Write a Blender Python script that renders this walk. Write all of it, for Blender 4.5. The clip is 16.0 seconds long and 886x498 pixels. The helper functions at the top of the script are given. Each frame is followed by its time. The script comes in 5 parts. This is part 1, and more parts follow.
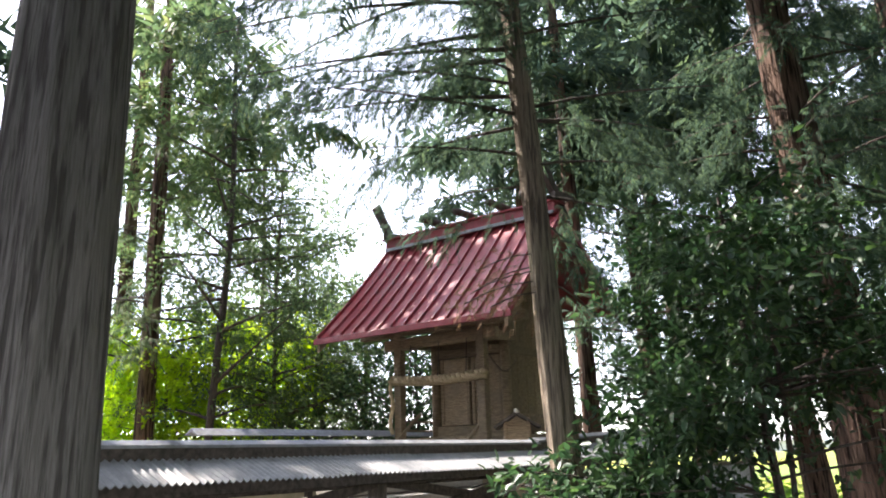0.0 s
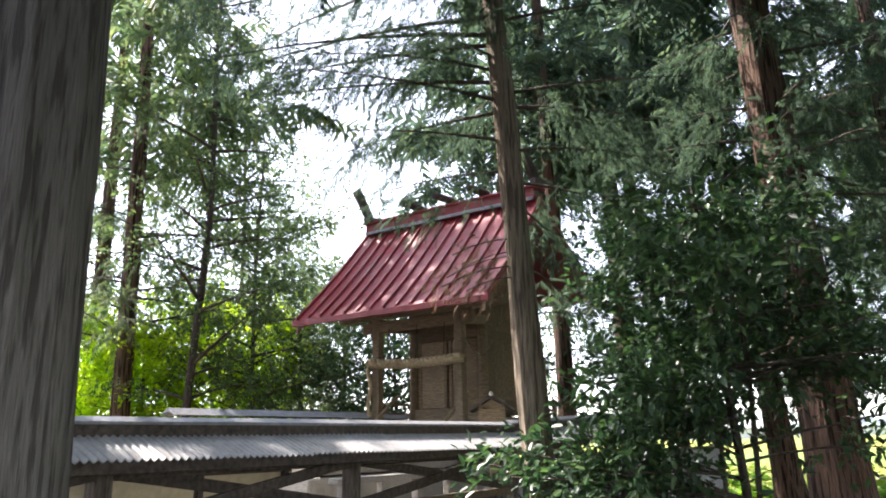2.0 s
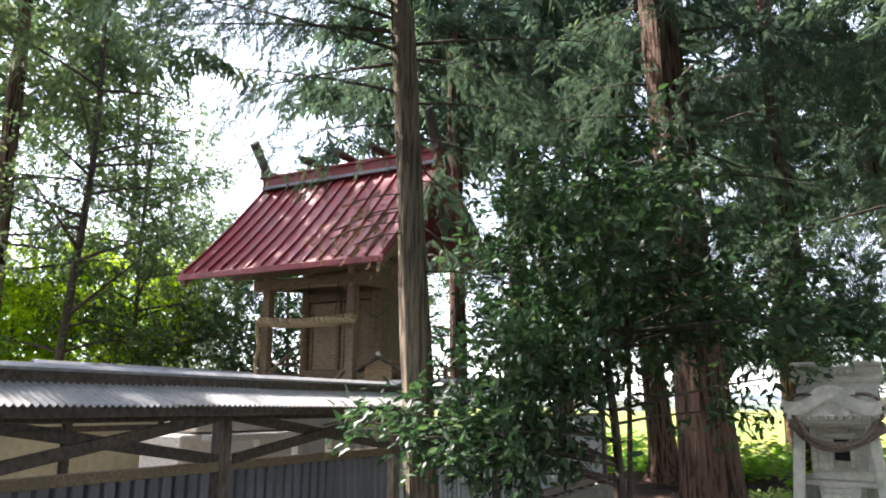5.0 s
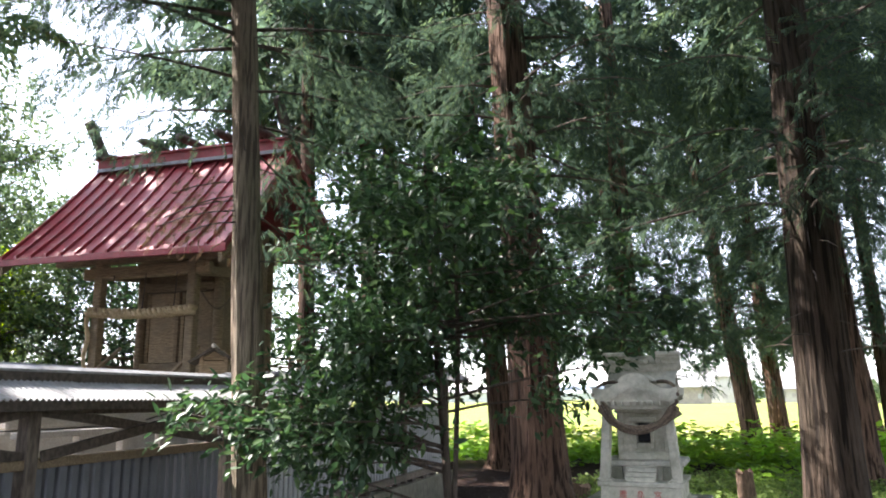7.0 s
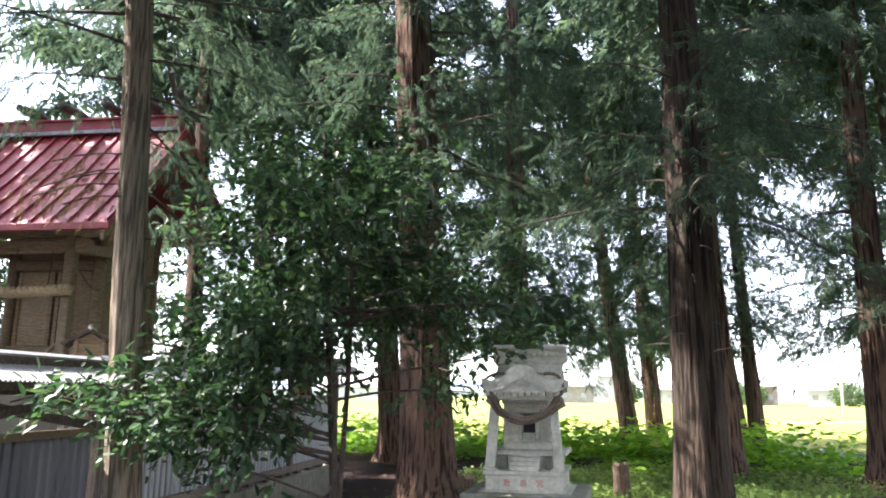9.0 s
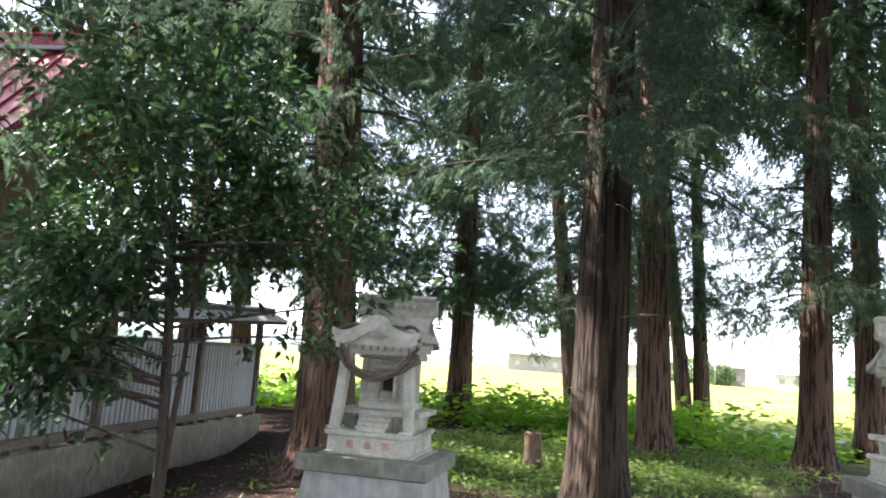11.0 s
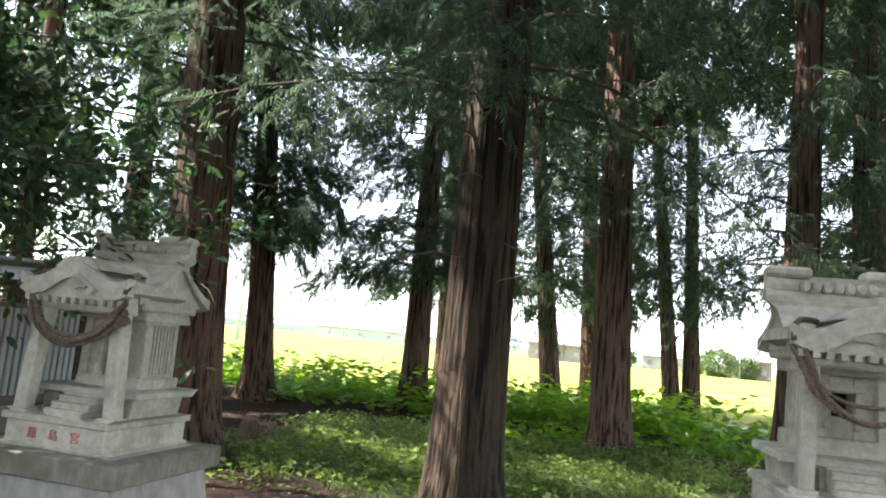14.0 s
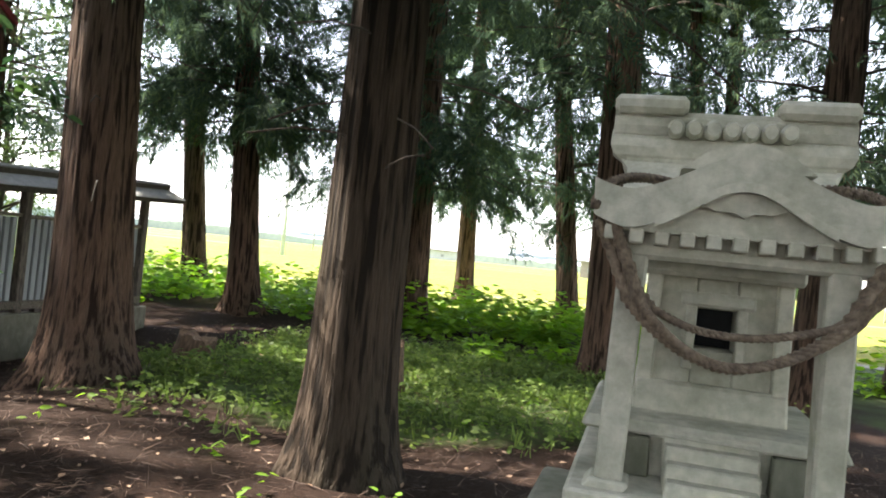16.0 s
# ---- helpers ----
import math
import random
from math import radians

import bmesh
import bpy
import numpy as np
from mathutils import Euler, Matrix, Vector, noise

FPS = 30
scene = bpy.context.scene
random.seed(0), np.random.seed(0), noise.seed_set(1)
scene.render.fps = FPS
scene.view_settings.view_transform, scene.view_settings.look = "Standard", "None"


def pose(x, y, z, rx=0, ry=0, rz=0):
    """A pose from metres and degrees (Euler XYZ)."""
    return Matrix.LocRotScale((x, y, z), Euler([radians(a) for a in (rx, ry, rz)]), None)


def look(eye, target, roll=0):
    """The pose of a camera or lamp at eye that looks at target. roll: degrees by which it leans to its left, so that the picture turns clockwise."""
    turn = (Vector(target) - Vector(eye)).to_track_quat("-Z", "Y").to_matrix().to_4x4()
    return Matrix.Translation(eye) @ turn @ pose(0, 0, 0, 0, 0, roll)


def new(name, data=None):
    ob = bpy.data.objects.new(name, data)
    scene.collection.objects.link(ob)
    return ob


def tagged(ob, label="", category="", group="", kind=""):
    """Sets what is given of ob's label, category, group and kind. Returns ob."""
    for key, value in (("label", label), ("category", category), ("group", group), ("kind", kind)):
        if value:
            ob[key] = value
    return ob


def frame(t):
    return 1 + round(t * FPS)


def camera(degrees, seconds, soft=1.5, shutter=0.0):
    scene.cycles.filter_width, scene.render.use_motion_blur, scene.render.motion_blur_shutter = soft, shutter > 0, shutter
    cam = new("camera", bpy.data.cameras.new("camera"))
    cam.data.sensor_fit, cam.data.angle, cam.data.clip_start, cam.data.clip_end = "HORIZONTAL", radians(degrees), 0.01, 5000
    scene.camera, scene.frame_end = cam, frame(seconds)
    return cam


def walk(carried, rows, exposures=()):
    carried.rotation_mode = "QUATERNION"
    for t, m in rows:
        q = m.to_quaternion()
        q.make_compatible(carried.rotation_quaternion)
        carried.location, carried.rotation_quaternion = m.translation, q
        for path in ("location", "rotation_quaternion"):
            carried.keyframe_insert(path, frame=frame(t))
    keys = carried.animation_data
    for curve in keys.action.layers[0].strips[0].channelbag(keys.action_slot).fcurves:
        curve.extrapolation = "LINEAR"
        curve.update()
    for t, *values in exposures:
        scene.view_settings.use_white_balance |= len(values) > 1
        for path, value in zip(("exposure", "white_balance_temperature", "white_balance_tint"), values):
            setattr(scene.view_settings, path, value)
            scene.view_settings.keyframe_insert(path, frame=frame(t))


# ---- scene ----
cam = camera(61.9, 16.0, soft=1.9)
PATH = [
    (0, (0.061, -0.121, 1.607), (0.006, 1.805, 2.145), -1.6),
    (0.5, (0.084, -0.16, 1.592), (0.053, 1.767, 2.127), -1.4),
    (1, (0.077, -0.149, 1.599), (0.057, 1.781, 2.123), -1.1),
    (1.5, (0.051, -0.163, 1.595), (0.028, 1.771, 2.106), -1.0),
    (2, (0.101, -0.175, 1.578), (0.094, 1.762, 2.076), -1.0),
    (2.5, (0.158, -0.175, 1.55), (0.206, 1.766, 2.031), -1.3),
    (3, (0.167, -0.178, 1.543), (0.279, 1.764, 2.009), -1.3),
    (3.5, (0.174, -0.134, 1.54), (0.323, 1.807, 1.997), -0.9),
    (5.8, (0.285, 0.04, 1.493), (0.646, 1.967, 1.889), 0.6),
    (6, (0.296, 0.012, 1.498), (0.697, 1.931, 1.892), 0.6),
    (6.5, (0.374, -0.004, 1.492), (0.887, 1.889, 1.888), 0.2),
    (7, (0.428, -0.092, 1.483), (1.043, 1.769, 1.879), -0.5),
    (7.5, (0.429, -0.129, 1.448), (1.097, 1.714, 1.848), -1.0),
    (8, (0.433, -0.158, 1.468), (1.151, 1.662, 1.879), -1.2),
    (8.5, (0.401, -0.117, 1.446), (1.21, 1.665, 1.854), -0.9),
    (9, (0.441, -0.064, 1.429), (1.313, 1.694, 1.814), 0.6),
    (9.5, (0.628, -0.086, 1.396), (1.501, 1.677, 1.754), 2.3),
    (10, (0.892, -0.034, 1.394), (1.782, 1.727, 1.723), 3.6),
    (10.2, (1.037, 0.015, 1.395), (1.952, 1.765, 1.712), 4.0),
    (12.3, (2.302, 0.179, 1.405), (3.215, 1.941, 1.655), 4.5),
    (12.5, (2.432, 0.238, 1.37), (3.346, 2.0, 1.609), 5.2),
    (13, (2.837, 0.407, 1.366), (3.742, 2.176, 1.59), 6.2),
    (13.5, (3.205, 0.623, 1.398), (4.087, 2.402, 1.639), 5.9),
    (14, (3.62, 0.735, 1.402), (4.472, 2.527, 1.652), 5.5),
    (14.5, (4.013, 0.878, 1.395), (4.842, 2.683, 1.631), 5.4),
    (15, (4.457, 1.022, 1.393), (5.271, 2.842, 1.562), 5.5),
    (15.5, (4.848, 1.175, 1.39), (5.646, 3.008, 1.466), 5.6),
    (16, (5.152, 1.376, 1.41), (5.89, 3.235, 1.428), 6.0),
]
EXPOSURES = [(0, 2.27, 6300, 18), (7, 2.42, 6200, 18), (9.5, 2.72, 6100, 20), (13, 2.62, 6300, 17), (16, 2.34, 6600, 12)]
walk(cam, [(t, look(eye, target, roll)) for t, eye, target, roll in PATH], EXPOSURES)

# ---- light ----
SUN_AZ, SUN_EL = -58.0, 46.0
world = bpy.data.worlds.new("sky")
scene.world = world
world.use_nodes = True
nt = world.node_tree
nt.nodes.clear()
sky = nt.nodes.new("ShaderNodeTexSky")
sky.sky_type, sky.sun_disc = "NISHITA", False
sky.sun_elevation, sky.sun_rotation = radians(SUN_EL), radians(SUN_AZ)
sky.air_density, sky.dust_density = 1.0, 0.6
bg = nt.nodes.new("ShaderNodeBackground")
bg.inputs[1].default_value = 0.15
out = nt.nodes.new("ShaderNodeOutputWorld")
haze = nt.nodes.new("ShaderNodeHueSaturation")
haze.inputs["Saturation"].default_value, haze.inputs["Value"].default_value = 0.45, 1.0
nt.links.new(sky.outputs[0], haze.inputs["Color"])
nt.links.new(haze.outputs[0], bg.inputs[0])
nt.links.new(bg.outputs[0], out.inputs[0])
sun = new("sun", bpy.data.lights.new("sun", "SUN"))
sun.data.energy, sun.data.angle, sun.data.color = 4.6, radians(0.6), (1.0, 0.93, 0.82)
az, el = radians(SUN_AZ), radians(SUN_EL)
sun.matrix_world = look((math.sin(az) * math.cos(el) * 50, math.cos(az) * math.cos(el) * 50, math.sin(el) * 50), (0, 0, 0))


# ---- materials ----
def node_mat(name):
    m = bpy.data.materials.new(name)
    m.use_nodes = True
    t = m.node_tree
    return m, t, t.nodes["Principled BSDF"]


def link(t, a, b):
    t.links.new(a, b)


def noise_tex(t, vec, scale, detail=6.0, rough=0.6):
    n = t.nodes.new("ShaderNodeTexNoise")
    n.inputs["Scale"].default_value, n.inputs["Detail"].default_value, n.inputs["Roughness"].default_value = scale, detail, rough
    link(t, vec, n.inputs["Vector"])
    return n.outputs["Fac"]


def ramp(t, fac, stops):
    r = t.nodes.new("ShaderNodeValToRGB")
    el = r.color_ramp.elements
    while len(el) < len(stops):
        el.new(0.5)
    for e, (p, c) in zip(el, stops):
        e.position, e.color = p, (*c, 1)
    link(t, fac, r.inputs[0])
    return r.outputs[0]


def mix(t, fac, a, b, mode="MIX"):
    n = t.nodes.new("ShaderNodeMix")
    n.data_type, n.blend_type = "RGBA", mode
    for s, v in ((n.inputs[0], fac), (n.inputs[6], a), (n.inputs[7], b)):
        if isinstance(v, (int, float)):
            s.default_value = v
        elif isinstance(v, tuple):
            s.default_value = (*v, 1)
        else:
            link(t, v, s)
    return n.outputs[2]


def coords(t, stretch=(1, 1, 1), kind="Object"):
    c = t.nodes.new("ShaderNodeTexCoord")
    m = t.nodes.new("ShaderNodeMapping")
    m.inputs["Scale"].default_value = stretch
    link(t, c.outputs[kind], m.inputs["Vector"])
    return m.outputs[0]


def bump(t, bsdf, heights, strength=0.5, dist=0.01):
    b = t.nodes.new("ShaderNodeBump")
    b.inputs["Strength"].default_value, b.inputs["Distance"].default_value = strength, dist
    link(t, heights, b.inputs["Height"])
    link(t, b.outputs[0], bsdf.inputs["Normal"])


def surface(name, dark, light, stain, scale=12, stretch=(1, 1, 1), stain_scale=1.5, stain_at=(0.5, 0.7), rough=0.85, bump_m=0.006, metal=0.0, vary=0.25):
    """A weathered surface: grain, broad stains, fine relief and a slight change from piece to piece."""
    m, t, p = node_mat(name)
    v = coords(t, stretch)
    grain = noise_tex(t, v, scale)
    col = ramp(t, grain, [(0.34, dark), (0.66, light)])
    blot = noise_tex(t, coords(t), stain_scale, 8, 0.65)
    fac = ramp(t, blot, [(stain_at[0], (0, 0, 0)), (stain_at[1], (1, 1, 1))])
    col = mix(t, fac, col, stain)
    info = t.nodes.new("ShaderNodeObjectInfo")
    k = t.nodes.new("ShaderNodeMapRange")
    k.inputs[3].default_value, k.inputs[4].default_value = 1 - vary, 1 + vary * 0.4
    link(t, info.outputs["Random"], k.inputs[0])
    hsv = t.nodes.new("ShaderNodeHueSaturation")
    link(t, col, hsv.inputs["Color"])
    link(t, k.outputs[0], hsv.inputs["Value"])
    link(t, hsv.outputs[0], p.inputs["Base Color"])
    p.inputs["Roughness"].default_value, p.inputs["Metallic"].default_value = rough, metal
    bump(t, p, noise_tex(t, v, scale * 1.7, 8, 0.7), 0.7, bump_m)
    return m


def leaf_mat(name, dark, light, sun, rough=0.5, through_light=0.4, gloss=0.3):
    """Leaves: each differs a little, and they let some light through."""
    m, t, p = node_mat(name)
    geo = t.nodes.new("ShaderNodeNewGeometry")
    col = ramp(t, geo.outputs["Random Per Island"], [(0.0, dark), (0.65, light), (1.0, sun)])
    big = noise_tex(t, coords(t), 0.7, 3)
    col = mix(t, 0.35, col, ramp(t, big, [(0.35, dark), (0.7, light)]))
    link(t, col, p.inputs["Base Color"])
    p.inputs["Roughness"].default_value = rough
    p.inputs["Specular IOR Level"].default_value = gloss
    tr = t.nodes.new("ShaderNodeBsdfTranslucent")
    bright = t.nodes.new("ShaderNodeHueSaturation")
    bright.inputs["Value"].default_value, bright.inputs["Saturation"].default_value = 1.5, 1.1
    link(t, col, bright.inputs["Color"])
    link(t, bright.outputs[0], tr.inputs["Color"])
    mx = t.nodes.new("ShaderNodeMixShader")
    mx.inputs[0].default_value = through_light
    o = t.nodes["Material Output"]
    link(t, p.outputs[0], mx.inputs[1])
    link(t, tr.outputs[0], mx.inputs[2])
    link(t, mx.outputs[0], o.inputs["Surface"])
    return m


def bark_mat(name, furrow, mid, light, stain, pitch=0.05, rough=0.93, depth=0.035):
    """Stringy conifer bark: long upright ridges, dark furrows between them, fine fibres and broad dull stains."""
    m, t, p = node_mat(name)
    ridge = noise_tex(t, coords(t, (1, 1, 0.07)), 1.0 / pitch, 3, 0.55)
    fibre = noise_tex(t, coords(t, (1, 1, 0.04)), 4.5 / pitch, 4, 0.6)
    cut = ramp(t, ridge, [(0.40, (0, 0, 0)), (0.52, (1, 1, 1))])
    plate = ramp(t, fibre, [(0.3, mid), (0.72, light)])
    blot = ramp(t, noise_tex(t, coords(t, (1, 1, 0.5)), 1.3, 6, 0.6), [(0.46, (0, 0, 0)), (0.68, (1, 1, 1))])
    plate = mix(t, blot, plate, stain)
    info = t.nodes.new("ShaderNodeObjectInfo")
    k = t.nodes.new("ShaderNodeMapRange")
    k.inputs[3].default_value, k.inputs[4].default_value = 0.8, 1.12
    link(t, info.outputs["Random"], k.inputs[0])
    hsv = t.nodes.new("ShaderNodeHueSaturation")
    link(t, mix(t, cut, furrow, plate), hsv.inputs["Color"])
    link(t, k.outputs[0], hsv.inputs["Value"])
    link(t, hsv.outputs[0], p.inputs["Base Color"])
    p.inputs["Roughness"].default_value, p.inputs["Specular IOR Level"].default_value = rough, 0.2
    bump(t, p, mix(t, 0.3, ramp(t, ridge, [(0.36, (0, 0, 0)), (0.62, (1, 1, 1))]), fibre), 0.9, depth)
    return m


BARK = bark_mat("cedar_bark", (0.03, 0.018, 0.013), (0.10, 0.060, 0.042), (0.215, 0.135, 0.095), (0.10, 0.075, 0.056), 0.042)
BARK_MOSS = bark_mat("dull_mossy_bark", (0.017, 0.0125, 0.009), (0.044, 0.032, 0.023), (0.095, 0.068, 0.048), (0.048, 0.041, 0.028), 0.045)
BARK_NEAR = bark_mat("grey_furrowed_bark", (0.10, 0.092, 0.082), (0.17, 0.158, 0.142), (0.29, 0.27, 0.245), (0.16, 0.155, 0.135), 0.032, 0.93, 0.02)
BARK_GREY = bark_mat("grey_cedar_bark", (0.12, 0.095, 0.07), (0.22, 0.175, 0.125), (0.40, 0.32, 0.23), (0.24, 0.22, 0.14), 0.03, 0.93, 0.02)
BARK_DARK = surface("dark_bark", (0.04, 0.032, 0.025), (0.12, 0.09, 0.07), (0.09, 0.09, 0.06), 8, (5, 5, 0.8), 1.2, (0.5, 0.75), 0.9, 0.02)
STONE = surface("carved_stone", (0.40, 0.395, 0.32), (0.56, 0.545, 0.455), (0.23, 0.235, 0.17), 28, (1, 1, 1), 3.2, (0.48, 0.72), 0.85, 0.004, vary=0.1)
STONE_WET = surface("mossy_stone", (0.17, 0.172, 0.132), (0.28, 0.275, 0.222), (0.11, 0.12, 0.075), 22, (1, 1, 0.5), 2.6, (0.42, 0.66), 0.88, 0.006, vary=0.1)
FOOTING = surface("stained_footing", (0.17, 0.155, 0.115), (0.28, 0.26, 0.20), (0.13, 0.125, 0.08), 14, (1, 1, 0.5), 2.0, (0.45, 0.7), 0.9, 0.005)
CONCRETE = surface("pedestal_concrete", (0.30, 0.30, 0.275), (0.45, 0.44, 0.41), (0.20, 0.22, 0.16), 16, (1, 1, 0.35), 2.2, (0.46, 0.7), 0.85, 0.004, vary=0.1)
WOOD = surface("weathered_wood", (0.14, 0.10, 0.06), (0.36, 0.27, 0.165), (0.20, 0.16, 0.11), 7, (1.5, 1.5, 14), 1.6, (0.5, 0.75), 0.85, 0.006)
WOOD_H = surface("weathered_beam_wood", (0.13, 0.095, 0.058), (0.34, 0.26, 0.16), (0.18, 0.145, 0.10), 7, (1.2, 12, 12), 1.6, (0.5, 0.75), 0.85, 0.006)
WOOD_DARK = surface("dark_wood", (0.045, 0.036, 0.03), (0.13, 0.105, 0.085), (0.08, 0.07, 0.06), 8, (3, 3, 3), 1.6, (0.5, 0.75), 0.85, 0.006)
PALE_WOOD = surface("pale_grey_wood", (0.34, 0.31, 0.26), (0.56, 0.52, 0.45), (0.28, 0.25, 0.2), 7, (3, 12, 12), 2.0, (0.5, 0.75), 0.85, 0.005)
RED_ROOF = surface("red_painted_metal", (0.21, 0.022, 0.028), (0.29, 0.036, 0.042), (0.22, 0.07, 0.07), 10, (1, 1, 1), 2.2, (0.5, 0.75), 0.5, 0.002, vary=0.12)
RED_RIB = surface("red_metal_rib", (0.20, 0.02, 0.025), (0.30, 0.035, 0.04), (0.18, 0.05, 0.05), 10, (1, 1, 1), 2.2, (0.5, 0.75), 0.45, 0.002, vary=0.12)
SHEET = surface("grey_corrugated_sheet", (0.26, 0.27, 0.27), (0.37, 0.37, 0.365), (0.30, 0.27, 0.24), 14, (1, 1, 1), 2.4, (0.52, 0.75), 0.6, 0.002, 0.15, vary=0.12)
WOOD_POST = surface("grey_weathered_post_wood", (0.05, 0.04, 0.033), (0.20, 0.165, 0.13), (0.11, 0.095, 0.08), 7, (6, 6, 1.0), 1.6, (0.5, 0.75), 0.88, 0.006)
WOOD_SILL = surface("grey_weathered_sill_wood", (0.08, 0.065, 0.05), (0.27, 0.225, 0.17), (0.14, 0.12, 0.095), 7, (1.2, 8, 8), 1.6, (0.5, 0.75), 0.88, 0.006)
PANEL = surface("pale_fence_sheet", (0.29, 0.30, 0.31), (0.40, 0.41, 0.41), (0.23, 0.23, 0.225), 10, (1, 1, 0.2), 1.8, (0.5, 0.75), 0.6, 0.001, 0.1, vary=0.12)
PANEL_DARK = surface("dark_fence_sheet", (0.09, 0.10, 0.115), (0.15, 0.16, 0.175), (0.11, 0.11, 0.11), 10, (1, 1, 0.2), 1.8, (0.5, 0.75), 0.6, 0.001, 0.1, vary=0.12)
CAP = surface("grey_ridge_cap", (0.20, 0.21, 0.22), (0.34, 0.35, 0.36), (0.24, 0.22, 0.2), 12, (1, 1, 1), 2.0, (0.5, 0.75), 0.55, 0.002, 0.2)
BEIGE = surface("beige_board", (0.42, 0.38, 0.25), (0.52, 0.47, 0.33), (0.34, 0.30, 0.2), 9, (1, 1, 1), 1.4, (0.5, 0.75), 0.8, 0.002)
STRAW = surface("straw_rope", (0.34, 0.25, 0.13), (0.58, 0.46, 0.28), (0.30, 0.22, 0.13), 40, (1, 1, 1), 6, (0.5, 0.75), 0.9, 0.006)
ROPE = surface("old_brown_rope", (0.09, 0.066, 0.048), (0.26, 0.20, 0.145), (0.13, 0.10, 0.08), 60, (1, 1, 1), 9, (0.5, 0.75), 0.95, 0.006)
INK = surface("faded_red_paint", (0.36, 0.06, 0.05), (0.46, 0.10, 0.08), (0.34, 0.15, 0.13), 30, (1, 1, 1), 8, (0.5, 0.75), 0.8, 0.001)
# Near-black colour that stands for the shade inside the shrine chambers.
HOLLOW = surface("hollow_shade_colour", (0.015, 0.017, 0.02), (0.035, 0.038, 0.042), (0.02, 0.02, 0.02), 10)
CUT = surface("sawn_stump_top", (0.10, 0.062, 0.042), (0.26, 0.17, 0.11), (0.09, 0.075, 0.058), 9, (4, 4, 1), 3, (0.5, 0.72), 0.9, 0.012)
LITTER = surface("fallen_twigs", (0.035, 0.022, 0.016), (0.18, 0.115, 0.08), (0.10, 0.068, 0.05), 6, (1, 1, 1), 2)
DRY = surface("dry_leaves", (0.22, 0.13, 0.085), (0.44, 0.30, 0.20), (0.32, 0.26, 0.2), 6, (1, 1, 1), 2)
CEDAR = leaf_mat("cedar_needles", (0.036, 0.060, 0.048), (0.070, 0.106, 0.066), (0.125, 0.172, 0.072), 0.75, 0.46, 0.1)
# Same needles again, paler, with the sun on them put into the colour.
CEDAR_SUN = leaf_mat("cedar_needles_sun_in_colour", (0.06, 0.10, 0.05), (0.12, 0.17, 0.075), (0.20, 0.21, 0.08), 0.6, 0.5, 0.2)
GLOSSY = leaf_mat("glossy_evergreen_leaves", (0.024, 0.054, 0.026), (0.05, 0.10, 0.04), (0.105, 0.18, 0.052), 0.42, 0.3, 0.42)
BROAD = leaf_mat("woodland_leaves", (0.06, 0.09, 0.045), (0.10, 0.15, 0.06), (0.18, 0.24, 0.075), 0.45, 0.5, 0.35)
# Leaf colour raised to stand for sunlight shining through the young trees.
LIME = leaf_mat("young_leaves_sun_in_colour", (0.19, 0.30, 0.02), (0.33, 0.48, 0.035), (0.44, 0.54, 0.06), 0.45, 0.68, 0.3)
VINE = leaf_mat("bright_vine_leaves", (0.14, 0.28, 0.035), (0.24, 0.42, 0.05), (0.36, 0.53, 0.07), 0.5, 0.5, 0.3)
WEED = leaf_mat("low_weeds", (0.085, 0.135, 0.038), (0.16, 0.235, 0.062), (0.26, 0.34, 0.09), 0.6, 0.4, 0.25)
DEAD = leaf_mat("dry_hanging_sprays", (0.10, 0.065, 0.04), (0.17, 0.11, 0.065), (0.24, 0.17, 0.10), 0.8, 0.25, 0.1)
# Distance haze is mixed into the next two base colours.
HAZY = surface("far_trees_haze_colour", (0.28, 0.33, 0.32), (0.36, 0.41, 0.39), (0.36, 0.42, 0.40), 0.5, (1, 1, 1), 0.05, (0.5, 0.75), 1.0, 0.1)
HILL = surface("far_hills_haze_colour", (0.48, 0.56, 0.60), (0.55, 0.62, 0.65), (0.5, 0.58, 0.62), 0.05, (1, 1, 1), 0.01, (0.5, 0.75), 1.0, 0.1)
WALL = surface("pale_house_wall", (0.42, 0.42, 0.41), (0.52, 0.52, 0.51), (0.4, 0.39, 0.37), 3, (1, 1, 1), 0.6)
TILE = surface("grey_house_roof", (0.26, 0.25, 0.26), (0.36, 0.35, 0.35), (0.30, 0.28, 0.27), 3, (1, 1, 1), 0.6)
BROWN = surface("brown_house_wall", (0.24, 0.20, 0.18), (0.32, 0.27, 0.24), (0.36, 0.31, 0.27), 3, (1, 1, 1), 0.6)
POLE = surface("pole_concrete", (0.40, 0.39, 0.37), (0.50, 0.49, 0.46), (0.36, 0.35, 0.33), 6)


